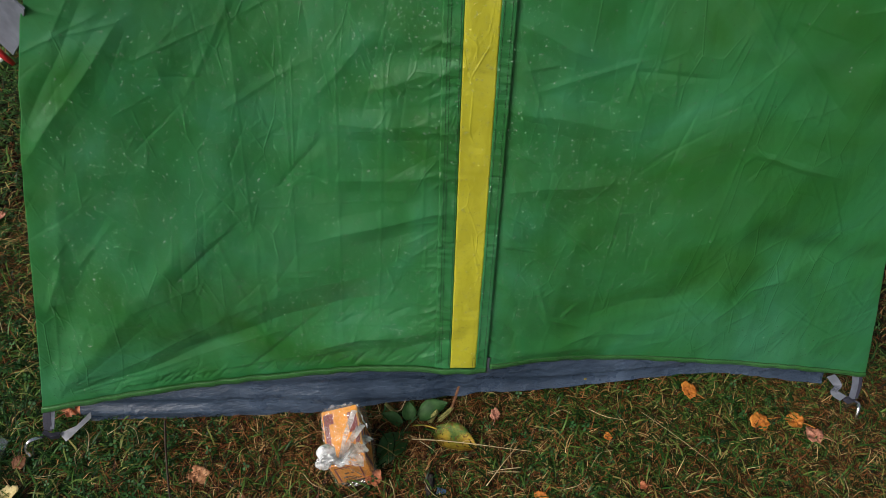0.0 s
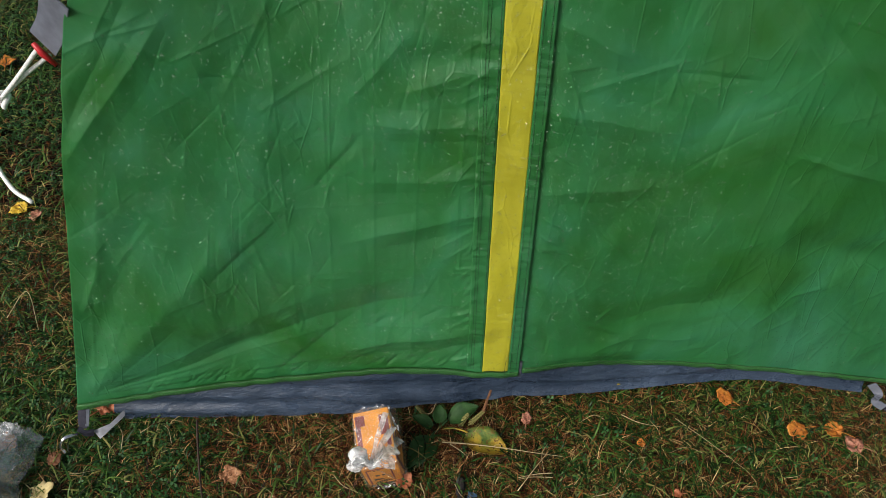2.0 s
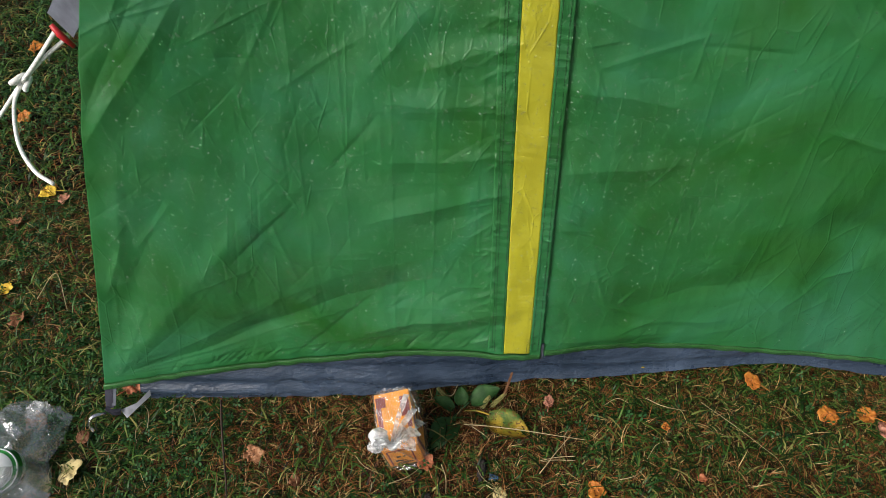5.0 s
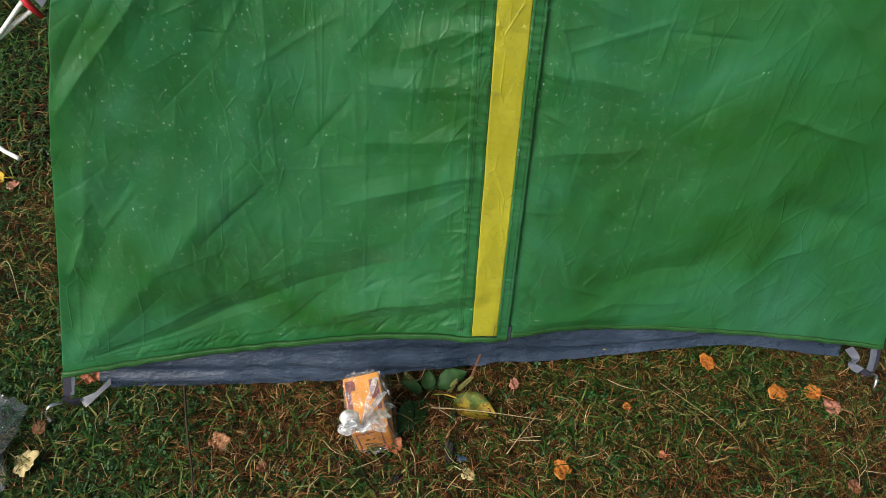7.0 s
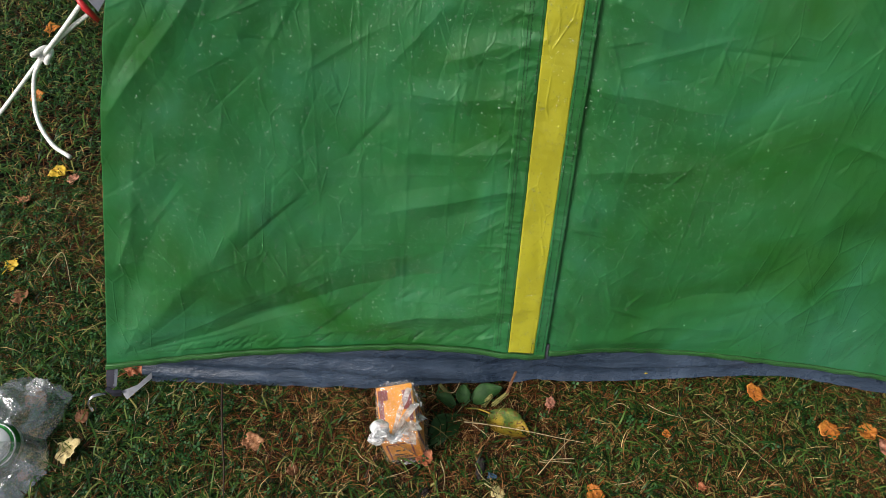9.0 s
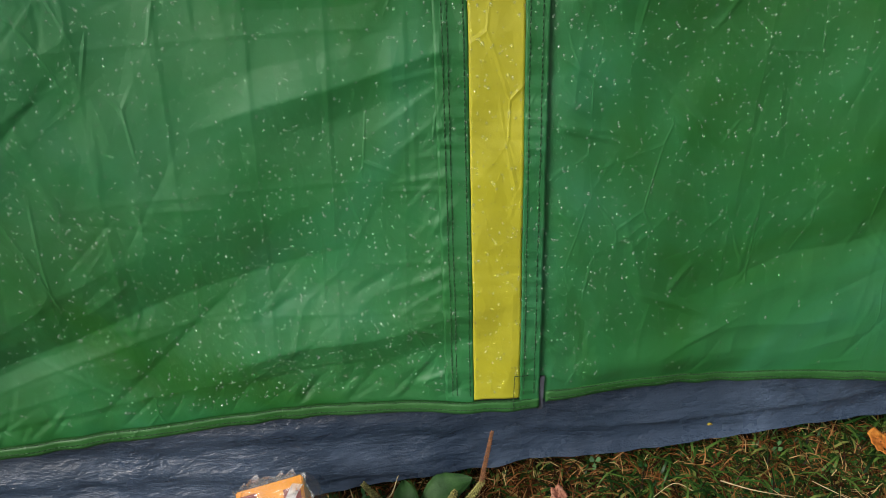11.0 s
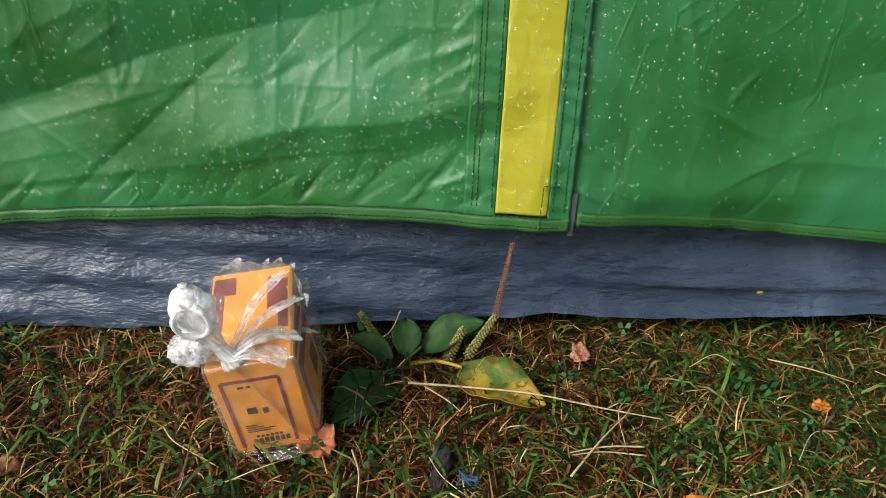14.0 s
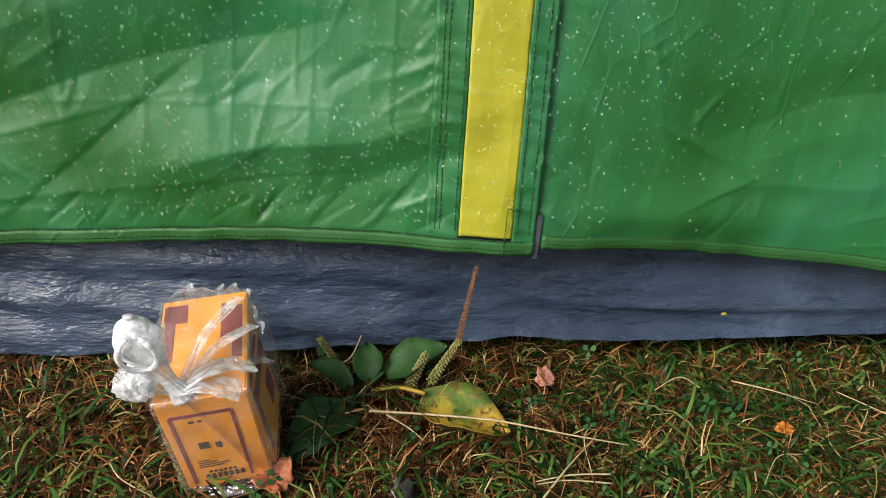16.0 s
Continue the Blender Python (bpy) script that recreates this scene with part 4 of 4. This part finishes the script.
# ---- plantain ----
def broad_leaf(parent, base, tip, width, mat, sag=0.008, label="", cup=0.22, n=14, m=9):
    base, tip = Vector(base), Vector(tip)
    along, length = (tip - base).normalized(), (tip - base).length
    side = along.cross(Vector((0, 0, 1))).normalized()
    up = side.cross(along)
    verts, faces = [], []
    for layer in (0, 1):
        for i in range(n + 1):
            t = i / n
            half = width / 2 * (math.sin(math.pi * min(1, t * 0.93 + 0.07)) ** 0.75) * (1.12 - 0.3 * t) + 0.0006
            for j in range(m):
                s = 2 * j / (m - 1) - 1
                wave = 0.05 * width * math.sin(9 * t + 3 * s) * abs(s) + 0.03 * width * math.cos(4 * math.pi * s)
                z = cup * width * s * s + wave - sag * (2 * t - 1) ** 2
                verts.append(base + along * length * t + side * s * half * (1 + 0.03 * math.sin(31 * t)) + up * (z - layer * 0.0007))
    k = (n + 1) * m
    for i in range(n):
        for j in range(m - 1):
            a = i * m + j
            faces += [(a, a + 1, a + m + 1, a + m), (a + m + k, a + m + 1 + k, a + 1 + k, a + k)]
    for i in range(n):
        for j in (0, m - 1):
            a = i * m + j
            faces.append((a, a + m, a + m + k, a + k))
    return part("leaf", mesh_of("leaf", verts, faces), mat, parent, label)


def seed_spike(parent, low, high, radius, mat, seed, label):
    r = random.Random(seed)
    low, high = Vector(low), Vector(high)
    d = high - low
    spike = part("seed_spike", tube([low - 0.25 * d, low, high], [0.0007, radius * 0.5, radius * 0.3], 6), mat, parent, label)
    bm = bmesh.new()
    side = d.normalized().orthogonal()
    count = int(d.length / 0.00035)
    for i in range(count):
        t = i / count
        a = i * 2.4
        rad = radius * (1 - 0.45 * t) * 0.8
        out = (Matrix.Rotation(a, 3, d.normalized()) @ side) * rad
        bmesh.ops.create_icosphere(bm, subdivisions=1, radius=radius * r.uniform(0.26, 0.40), matrix=Matrix.Translation(low + d * t + out))
    part("seed", bm, mat, spike)


plantain = thing("plantain_plant", pose(0.07, 0.748, 0), "plantain weed with broad leaves and seed spikes by the groundsheet", "weed")
plantain.matrix_basis = Matrix()
broad_leaf(plantain, (0.068, 0.730, 0.008), (0.028, 0.676, 0.010), 0.046, M_PLANT, cup=0.1)
broad_leaf(plantain, (0.060, 0.715, 0.012), (0.030, 0.662, 0.012), 0.028, M_PLANT, cup=-0.2)
broad_leaf(plantain, (0.071, 0.758, 0.012), (0.064, 0.786, 0.030), 0.026, M_PLANT)
broad_leaf(plantain, (0.086, 0.766, 0.014), (0.134, 0.796, 0.034), 0.036, M_PLANT)
broad_leaf(plantain, (0.060, 0.750, 0.010), (0.020, 0.760, 0.020), 0.022, M_PLANT)
broad_leaf(plantain, (0.120, 0.744, 0.012), (0.200, 0.730, 0.008), 0.052, M_FADING, label="yellowing leaf with brown blotches")
part("leaf_stalk", tube(curve_points([(0.078, 0.752, 0.006), (0.100, 0.753, 0.014), (0.124, 0.749, 0.017)]), 0.0018, 6), M_FADING, plantain, "pale yellow leaf stalk")
part("leaf_stalk", tube(curve_points([(0.068, 0.748, 0.0), (0.074, 0.755, 0.008), (0.084, 0.766, 0.016)]), 0.0017, 6), M_PLANT, plantain)
for lo, hi in (((0.068, 0.750, 0.0), (0.060, 0.730, 0.012)), ((0.070, 0.746, 0.0), (0.078, 0.726, 0.008))):
    part("leaf_stalk", tube([lo, hi], 0.0016, 6), M_PLANT, plantain)
seed_spike(plantain, (0.044, 0.770, 0.006), (0.024, 0.770, 0.038), 0.0036, M_SEED, 1, "olive-green seed spike")
seed_spike(plantain, (0.108, 0.768, 0.004), (0.119, 0.770, 0.043), 0.0042, M_SEED, 2, "olive-green seed spike")
seed_spike(plantain, (0.126, 0.770, 0.012), (0.146, 0.772, 0.064), 0.0036, M_SEED, 3, "olive-green seed spike")
seed_spike(plantain, (0.1445, 0.772, 0.060), (0.1505, 0.773, 0.139), 0.0021, M_SEEDBROWN, 4, "dry brown seed spike")


# ---- wrapped carton ----
def film_material(name, haze, rough=0.12, tint=(0.92, 0.93, 0.95), shiny=0.10, low=0.4, high=1.8):
    """Thin crinkled plastic film: clear with a milky haze and gloss."""
    m, n, l, b = material(name, rough)
    b.inputs["Base Color"].default_value = (*tint, 1)
    last = bump(n, l, noise_tex(n, l, 90, 4, 0.6, 1.5), b, 0.6, 0.004)
    clear = n.new("ShaderNodeBsdfTransparent")
    mix = n.new("ShaderNodeMixShader")
    l.new(ramp(n, l, noise_tex(n, l, 60, 4, 0.65, 1.0), [(0.35, (haze * low,) * 3), (0.7, (min(1, haze * high),) * 3)]), mix.inputs[0])
    l.new(clear.outputs[0], mix.inputs[1])
    l.new(b.outputs[0], mix.inputs[2])
    gloss = n.new("ShaderNodeBsdfGlossy")
    gloss.inputs["Roughness"].default_value = 0.08
    l.new(last, gloss.inputs["Normal"])
    shine = n.new("ShaderNodeMixShader")
    shine.inputs[0].default_value = shiny
    l.new(mix.outputs[0], shine.inputs[1])
    l.new(gloss.outputs[0], shine.inputs[2])
    l.new(shine.outputs[0], n["Material Output"].inputs["Surface"])
    return m


M_FILM = film_material("clear_film", 0.07, shiny=0.11)
M_LITTER = film_material("dull_film", 0.17, shiny=0.30, tint=(0.86, 0.92, 0.98), low=0.5, high=1.7)
M_RIM = film_material("rim_film", 0.26)
M_MILKY = film_material("milky_film", 0.46)
M_WHITEFILM = film_material("white_film", 0.9, 0.3)
M_CARTON = plain("orange_carton", (0.80, 0.31, 0.018), 0.45, 0, 0.12, 40)
M_MAROON = plain("maroon_print", (0.22, 0.03, 0.03), 0.45)
M_INK = plain("dark_print", (0.05, 0.03, 0.02), 0.5)

BOX = pose(0.0010, 0.6342, 0.0045, 6.1, -7.6, 21.5)
W, D, H = 0.0600, 0.0948, 0.1027
carton = thing("carton", BOX, "orange and maroon printed cardboard carton inside a plastic bag", "carton")


def slab(x0, x1, y0, y1, z0, z1, soft=0.0012):
    bm = bmesh.new()
    bmesh.ops.create_cube(bm, size=1, matrix=Matrix.Translation(((x0 + x1) / 2, (y0 + y1) / 2, (z0 + z1) / 2)) @ Matrix.Diagonal((x1 - x0, y1 - y0, z1 - z0, 1)))
    if soft:
        bmesh.ops.bevel(bm, geom=bm.edges[:], offset=soft, segments=2, affect='EDGES')
    return bm


def flat(name, bm, mat, label=""):
    ob = part(name, bm, mat, carton, label)
    ob.data.polygons.foreach_set("use_smooth", [False] * len(ob.data.polygons))
    return ob


flat("body", slab(-W / 2, W / 2, 0, D, 0.001, H), M_CARTON)
# printed border, emblem and unreadable lines on the front
for x in (-0.0235, 0.0165):
    flat("border", slab(x - 0.0012, x + 0.0012, -0.0006, 0.001, 0.008, 0.086, 0), M_MAROON, "maroon printed border")
flat("border", slab(-0.0235, 0.0165, -0.0006, 0.001, 0.0845, 0.0875, 0), M_MAROON, "maroon printed border")
for x0, x1, z0, z1 in (*((-0.015 + 0.0040 * k, -0.0122 + 0.0040 * k, 0.011, 0.0165) for k in range(7)), *((-0.012 + 0.0034 * k, -0.0098 + 0.0034 * k, 0.0185, 0.0205) for k in range(6)), (-0.017, 0.0, 0.0260, 0.0267), (-0.017, 0.004, 0.0285, 0.0292), (-0.017, -0.004, 0.0310, 0.0317), (-0.017, -0.009, 0.0335, 0.0342), (-0.013, -0.009, 0.078, 0.080), (-0.007, -0.004, 0.078, 0.080)):
    flat("print_bar", slab(x0, x1, -0.0005, 0.001, z0, z1, 0), M_INK, "dark unreadable print")
flat("emblem", slab(-0.012, -0.005, -0.0005, 0.001, 0.048, 0.055, 0), M_INK, "dark printed emblem")
flat("emblem", slab(-0.001, 0.003, -0.0005, 0.001, 0.047, 0.053, 0), M_INK, "dark printed emblem")
# maroon pattern on top and on the side
for x0, x1, y0, y1 in ((-0.028, -0.020, 0.034, 0.088), (-0.020, -0.012, 0.070, 0.088), (0.012, 0.020, 0.050, 0.084), (0.020, 0.027, 0.030, 0.080)):
    flat("top_print", slab(x0, x1, y0, y1, H - 0.001, H + 0.0006, 0), M_MAROON, "maroon printed pattern")
for y0, y1, z0, z1 in ((0.012, 0.020, 0.020, 0.080), (0.030, 0.060, 0.050, 0.064), (0.050, 0.066, 0.012, 0.034), (0.010, 0.070, 0.088, 0.093)):
    flat("side_print", slab(W / 2 - 0.001, W / 2 + 0.0006, y0, y1, z0, z1, 0), M_MAROON, "maroon printed pattern")

pack = thing("carton", BOX @ pose(W / 2 + 0.0005, 0.006, 0.004, 0, -3, -4), "thin orange and maroon carton beside a larger one", "carton")


def pack_part(name, bm, mat, label=""):
    ob = part(name, bm, mat, pack, label)
    ob.data.polygons.foreach_set("use_smooth", [False] * len(ob.data.polygons))


pack_part("body", slab(0, 0.003, 0, 0.066, 0, 0.080, 0.0012), M_CARTON)
for y0, y1, z0, z1 in ((0.006, 0.014, 0.010, 0.074), (0.014, 0.070, 0.062, 0.074), (0.045, 0.066, 0.020, 0.046)):
    pack_part("side_print", slab(0.002, 0.0035, y0 * 0.9, y1 * 0.9, z0, z1, 0), M_MAROON, "maroon printed pattern")
pack_part("side_print", slab(0.0006, 0.0024, 0.014, 0.060, 0.079, 0.0805, 0), M_MAROON, "maroon printed pattern")

bag = thing("plastic_bag", BOX, "knotted clear plastic bag wrapped round a carton", "plastic bag", "plastic bags")


def film_shell(grow, seed, bulge):
    """A crumpled skin round the carton."""
    bm = bmesh.new()
    bmesh.ops.create_cube(bm, size=2)
    bmesh.ops.subdivide_edges(bm, edges=bm.edges[:], cuts=22, use_grid_fill=True)
    for v in bm.verts:
        c = v.co.copy()
        round_off = c.normalized() * 1.32
        c = c.lerp(round_off, 0.16)
        p = Vector((c.x * (W / 2 + grow), c.y * (D / 2 + grow) + D / 2, c.z * (H / 2 + grow) + H / 2))
        q = p * 55
        n1 = abs(noise.noise((q.x + seed, q.y, q.z * 0.6))) * 0.006 + abs(noise.noise((q.x * 2.3, q.y * 2.3 + seed, q.z * 2.3))) * 0.0025
        p += v.co.normalized() * (n1 - 0.001)
        p.x += bulge * max(0.0, c.x) * (1 - c.z * c.z) * 0.8
        if v.co.z < -0.9:
            p.z = min(p.z, 0.001)
        v.co = p
    return bm


part("film", film_shell(0.0022, 3, 0.011), M_FILM, bag, "clear crinkled film")
# crumpled upper rim of the film behind the carton
for k, (x0, y0, x1, y1, up) in enumerate(((-0.029, 0.050, -0.024, 0.096, 0.005), (-0.026, 0.097, 0.006, 0.099, 0.009), (0.004, 0.099, 0.029, 0.096, 0.004), (0.030, 0.094, 0.041, 0.050, 0.001))):
    verts, faces = [], []
    for i in range(25):
        t = i / 24
        for j in range(6):
            q = j / 5
            wob = noise.noise((t * 5 + k * 3, q * 3, k))
            verts.append((x0 + (x1 - x0) * t + 0.004 * wob, y0 + (y1 - y0) * t + 0.005 * wob * q, H - 0.006 + q * (0.007 + up * math.sin(math.pi * t)) + 0.002 * wob))
    for i in range(24):
        for j in range(5):
            a = i * 6 + j
            faces.append((a, a + 1, a + 7, a + 6))
    part("film_rim", mesh_of("film_rim", verts, faces), M_RIM, bag, "crumpled film rim")
knot_base = Vector((-0.013, 0.004, H + 0.003))
# gathered folds running out from the knot
for i, (tx, ty, tz, wide, bow) in enumerate(((0.026, 0.084, H + 0.004, 0.007, 0.012), (0.038, 0.046, 0.080, 0.024, 0.014), (0.027, 0.000, H + 0.001, 0.022, 0.007),
                                            (0.022, -0.005, 0.014, 0.007, 0.002), (0.034, 0.060, H - 0.002, 0.010, 0.010), (-0.027, 0.010, H + 0.001, 0.012, 0.004), (0.033, 0.024, H - 0.002, 0.022, 0.012))):
    end = Vector((tx, ty, tz))
    mid = (knot_base + end) / 2 + Vector((0, -0.2 * bow, bow))
    pts = curve_points([knot_base + Vector((0, -0.003, 0.003)), mid, end], 14)
    verts, faces, rows = [], [], 11
    across = (end - knot_base).cross(Vector((0, 0.3, 1))).normalized()
    for k, p in enumerate(pts):
        t = k / (len(pts) - 1)
        for j in range(rows):
            sgn = 2 * j / (rows - 1) - 1
            half = (0.002 + wide / 2 * t ** 0.8) * (1 + 0.35 * noise.noise((sgn * 3 + i, t * 5, i)))
            pleat = 0.0016 * abs(math.sin(4.5 * sgn + i)) + 0.002 * noise.noise((sgn * 2, t * 6, i * 3.3))
            verts.append(p + across * sgn * half + Vector((0.0, -0.6, 0.8)) * pleat)
    for k in range(len(pts) - 1):
        for j in range(rows - 1):
            a = k * rows + j
            faces.append((a, a + 1, a + rows + 1, a + rows))
    part("gathered_fold", mesh_of("gathered_fold", verts, faces), M_MILKY, bag, "milky gathered film fold")


def pleated(points, radii, ridges, depth, seed):
    """A gathered tube of film with lengthwise pleats."""
    pts = [Vector(p) for p in points]
    n, verts, faces, side = 48, [], [], Vector((1, 0, 0))
    for i, p in enumerate(pts):
        ahead = (pts[min(i + 1, len(pts) - 1)] - pts[max(i - 1, 0)]).normalized()
        side = (side - ahead * side.dot(ahead)).normalized()
        up = ahead.cross(side)
        for k in range(n):
            a = 2 * math.pi * k / n
            rad = radii[i] * (1 - depth + depth * abs(math.sin(ridges * a / 2 + 0.25 * i + seed)) + 0.10 * noise.noise((math.cos(a) + seed, math.sin(a), 0.2 * i)))
            verts.append(p + rad * (math.cos(a) * side + 0.7 * math.sin(a) * up))
    for i in range(len(pts) - 1):
        for k in range(n):
            a, b = i * n + k, i * n + (k + 1) % n
            faces.append((a, b, b + n, a + n))
    faces += [tuple(reversed(range(n))), tuple(range(len(verts) - n, len(verts)))]
    return mesh_of("pleated", verts, faces)


def crumple(name, centre, radii, seed, mat, parent, label="", twist=3.0, depth=0.35):
    bm = bmesh.new()
    bmesh.ops.create_icosphere(bm, subdivisions=4, radius=1)
    for v in bm.verts:
        c = v.co.copy()
        a = math.atan2(c.y, c.x)
        ridge = abs(math.sin(twist * a + 2.5 * c.z + seed)) * 0.22 * (1 - c.z * c.z)
        k = 1 - depth * 0.5 + ridge + depth * noise.noise((c.x * 1.8 + seed, c.y * 1.8, c.z * 1.8)) + 0.12 * noise.noise((c.x * 6, c.y * 6 + seed, c.z * 6))
        v.co = Vector((c.x * radii[0], c.y * radii[1], c.z * radii[2])) * k + Vector(centre)
    return part(name, bm, mat, parent, label)


kb = knot_base
neck = curve_points([kb + Vector((0.004, -0.002, -0.003)), kb + Vector((-0.002, 0.0, 0.014)), kb + Vector((-0.008, 0.002, 0.030))], 8)
part("knot", pleated(neck, [0.0095 - 0.004 * math.sin(math.pi * k / 16) for k in range(17)], 12, 0.22, 1), M_WHITEFILM, bag, "twisted white film neck")
bulb = curve_points([kb + Vector((-0.007, 0.002, 0.026)), kb + Vector((-0.010, 0.004, 0.042)), kb + Vector((-0.012, 0.006, 0.056)), kb + Vector((-0.012, 0.007, 0.068))], 8)
part("loop", pleated(bulb, [0.005 + 0.0105 * math.sin(math.pi * min(1, k / 22)) ** 0.8 - (0.002 if k > 21 else 0) for k in range(25)], 5, 0.12, 4), M_WHITEFILM, bag, "white twisted loop of film")
part("loop", tube([kb + Vector((-0.011 + 0.0105 * math.sin(a), -0.006 + 0.0015 * math.cos(2 * a), 0.046 + 0.0145 * math.cos(a))) for a in np.linspace(0.4, 6.0, 26)], [0.0019 + 0.0004 * math.sin(k) for k in range(26)], 9), M_WHITEFILM, bag, "white twisted loop of film")
crumple("tail", kb + Vector((-0.021, 0.000, 0.016)), (0.0125, 0.010, 0.014), 5, M_MILKY, bag, "crumpled milky bag tail", 7, 0.22)
crumple("tail", kb + Vector((-0.019, 0.001, 0.017)), (0.008, 0.007, 0.009), 9, M_MILKY, bag, "crumpled milky bag tail", 7, 0.3)
crumple("tail", kb + Vector((-0.017, 0.0, 0.031)), (0.007, 0.003, 0.004), 19, M_WHITEFILM, bag, "small torn film ear", 4, 0.4)
part("bottom_seam", ribbon(curve_points([(-0.026, -0.002, 0.002), (-0.008, -0.006, 0.000), (0.012, -0.006, 0.000), (0.026, -0.001, 0.002)]), 0.007, 0.0010, (0, 1, 0.5)), M_FILM, bag, "sealed film edge")


# ---- second bag with a tub ----
litter = thing("plastic_bag", pose(-0.685, 0.455, 0), "crumpled clear plastic bag lying on the grass", "plastic bag", "plastic bags")


def heap(grow, seed, mat, high):
    n, rings, verts, faces = 26, 9, [], []
    for j in range(rings + 1):
        t = j / rings
        for k in range(n):
            a = 2 * math.pi * k / n
            rim = 0.125 * (1 + 0.16 * math.sin(3 * a + seed) + 0.10 * math.sin(7 * a + 1)) * grow
            x, y = rim * t * math.cos(a) * 0.95, rim * t * math.sin(a) * 1.1
            z = high * (1 - t ** 2.2) + 0.055 * abs(noise.noise((x * 24, y * 24, seed))) + 0.030 * abs(noise.noise((x * 70, y * 70, seed)))
            verts.append((x, y, z * (1 - 0.75 * t ** 6) + 0.004))
    for j in range(rings):
        for k in range(n):
            a, b = j * n + k, j * n + (k + 1) % n
            faces.append((a, b, b + n, a + n))
    return part("film", mesh_of("film", verts, faces, False), mat, litter, "clear crumpled film")


heap(1.0, 4, M_LITTER, 0.062)
heap(0.86, 9, M_LITTER, 0.030)
crumple("corner", (0.02, 0.130, 0.018), (0.022, 0.018, 0.014), 12, M_RIM, litter, "twisted film corner", 6)

M_TUB = plain("white_tub", (0.72, 0.75, 0.76), 0.35, 0, 0.06)
M_TUBGREEN = plain("green_print", (0.03, 0.26, 0.05), 0.35)
tub = thing("plastic_tub", pose(-0.655, 0.476, 0.022, 26, 8, 10), "white plastic tub with a green printed band, in a bag", "tub")


def ring_wall(r0, r1, z0, z1, n=40):
    verts, faces = [], []
    prof = ((r0, z0), (r1, z1), (r1 - 0.0012, z1), (r0 - 0.0012, z0 + 0.001))
    for k in range(n):
        a = 2 * math.pi * k / n
        verts += [(r * math.cos(a), r * math.sin(a), z) for r, z in prof]
    for k in range(n):
        for j in range(4):
            a, b = k * 4 + j, ((k + 1) % n) * 4
            faces.append((k * 4 + j, b + j, b + (j + 1) % 4, k * 4 + (j + 1) % 4))
    return mesh_of("ring", verts, faces)


def disc(r, z, n=40, high=0.0012):
    bm = bmesh.new()
    bmesh.ops.create_cone(bm, cap_ends=True, segments=n, radius1=r, radius2=r * 0.985, depth=high, matrix=Matrix.Translation((0, 0, z)))
    return bm


part("wall", ring_wall(0.030, 0.036, 0.0, 0.045), M_TUB, tub)
part("lid", disc(0.0305, 0.0475, high=0.003), M_TUB, tub)
part("band", ring_wall(0.0395, 0.0305, 0.034, 0.0475), M_TUBGREEN, tub, "green printed band")
for k in range(5):
    a = -2.2 + 0.28 * k
    bar = slab(-0.003, 0.003, -0.0006, 0.0006, -0.003, 0.003, 0)
    part("print_bar", bar, M_TUB, tub, "white unreadable print", pose(0.0353 * math.cos(a), 0.0353 * math.sin(a), 0.0412, 0, 0, math.degrees(a) + 90) @ pose(0, 0, 0, -33, 0, 0))

# ---- scraps ----
M_BLUE = plain("blue_thread", (0.03, 0.07, 0.13), 0.7)
M_DARKCLOD = plain("dark_soil_clod", (0.012, 0.009, 0.008), 0.9, 0, 0.6, 120, 0.003)
thread = [(0.150 + 0.008 * math.sin(1.7 * k), 0.640 + 0.005 * math.sin(2.3 * k + 1), 0.010 + 0.004 * math.sin(1.1 * k)) for k in range(16)]
tagged(part("blue_thread", tube(curve_points(thread, 5), 0.0006, 6), M_BLUE), "small tangle of blue thread in the grass", "thread")
clod = crumple("soil_clod", (0, 0, 0), (0.008, 0.020, 0.008), 3, M_DARKCLOD, None, "dark damp clod of soil between the blades", 4)
clod.matrix_basis = pose(0.128, 0.650, 0.004)
tagged(clod, category="soil")
clod = crumple("soil_clod", (0, 0, 0), (0.010, 0.008, 0.007), 6, M_DARKCLOD, None, "dark damp clod of soil between the blades", 4)
clod.matrix_basis = pose(0.045, 0.585, 0.004)
tagged(clod, category="soil")
crumb = crumple("leaf_crumb", (0, 0, 0), (0.0028, 0.0014, 0.0018), 2, M_FADING, None, "tiny yellow crumb stuck to the groundsheet", 3)
crumb.matrix_basis = TENT @ pose(0.239, 0.022, 0.063)
tagged(crumb, category="crumb")
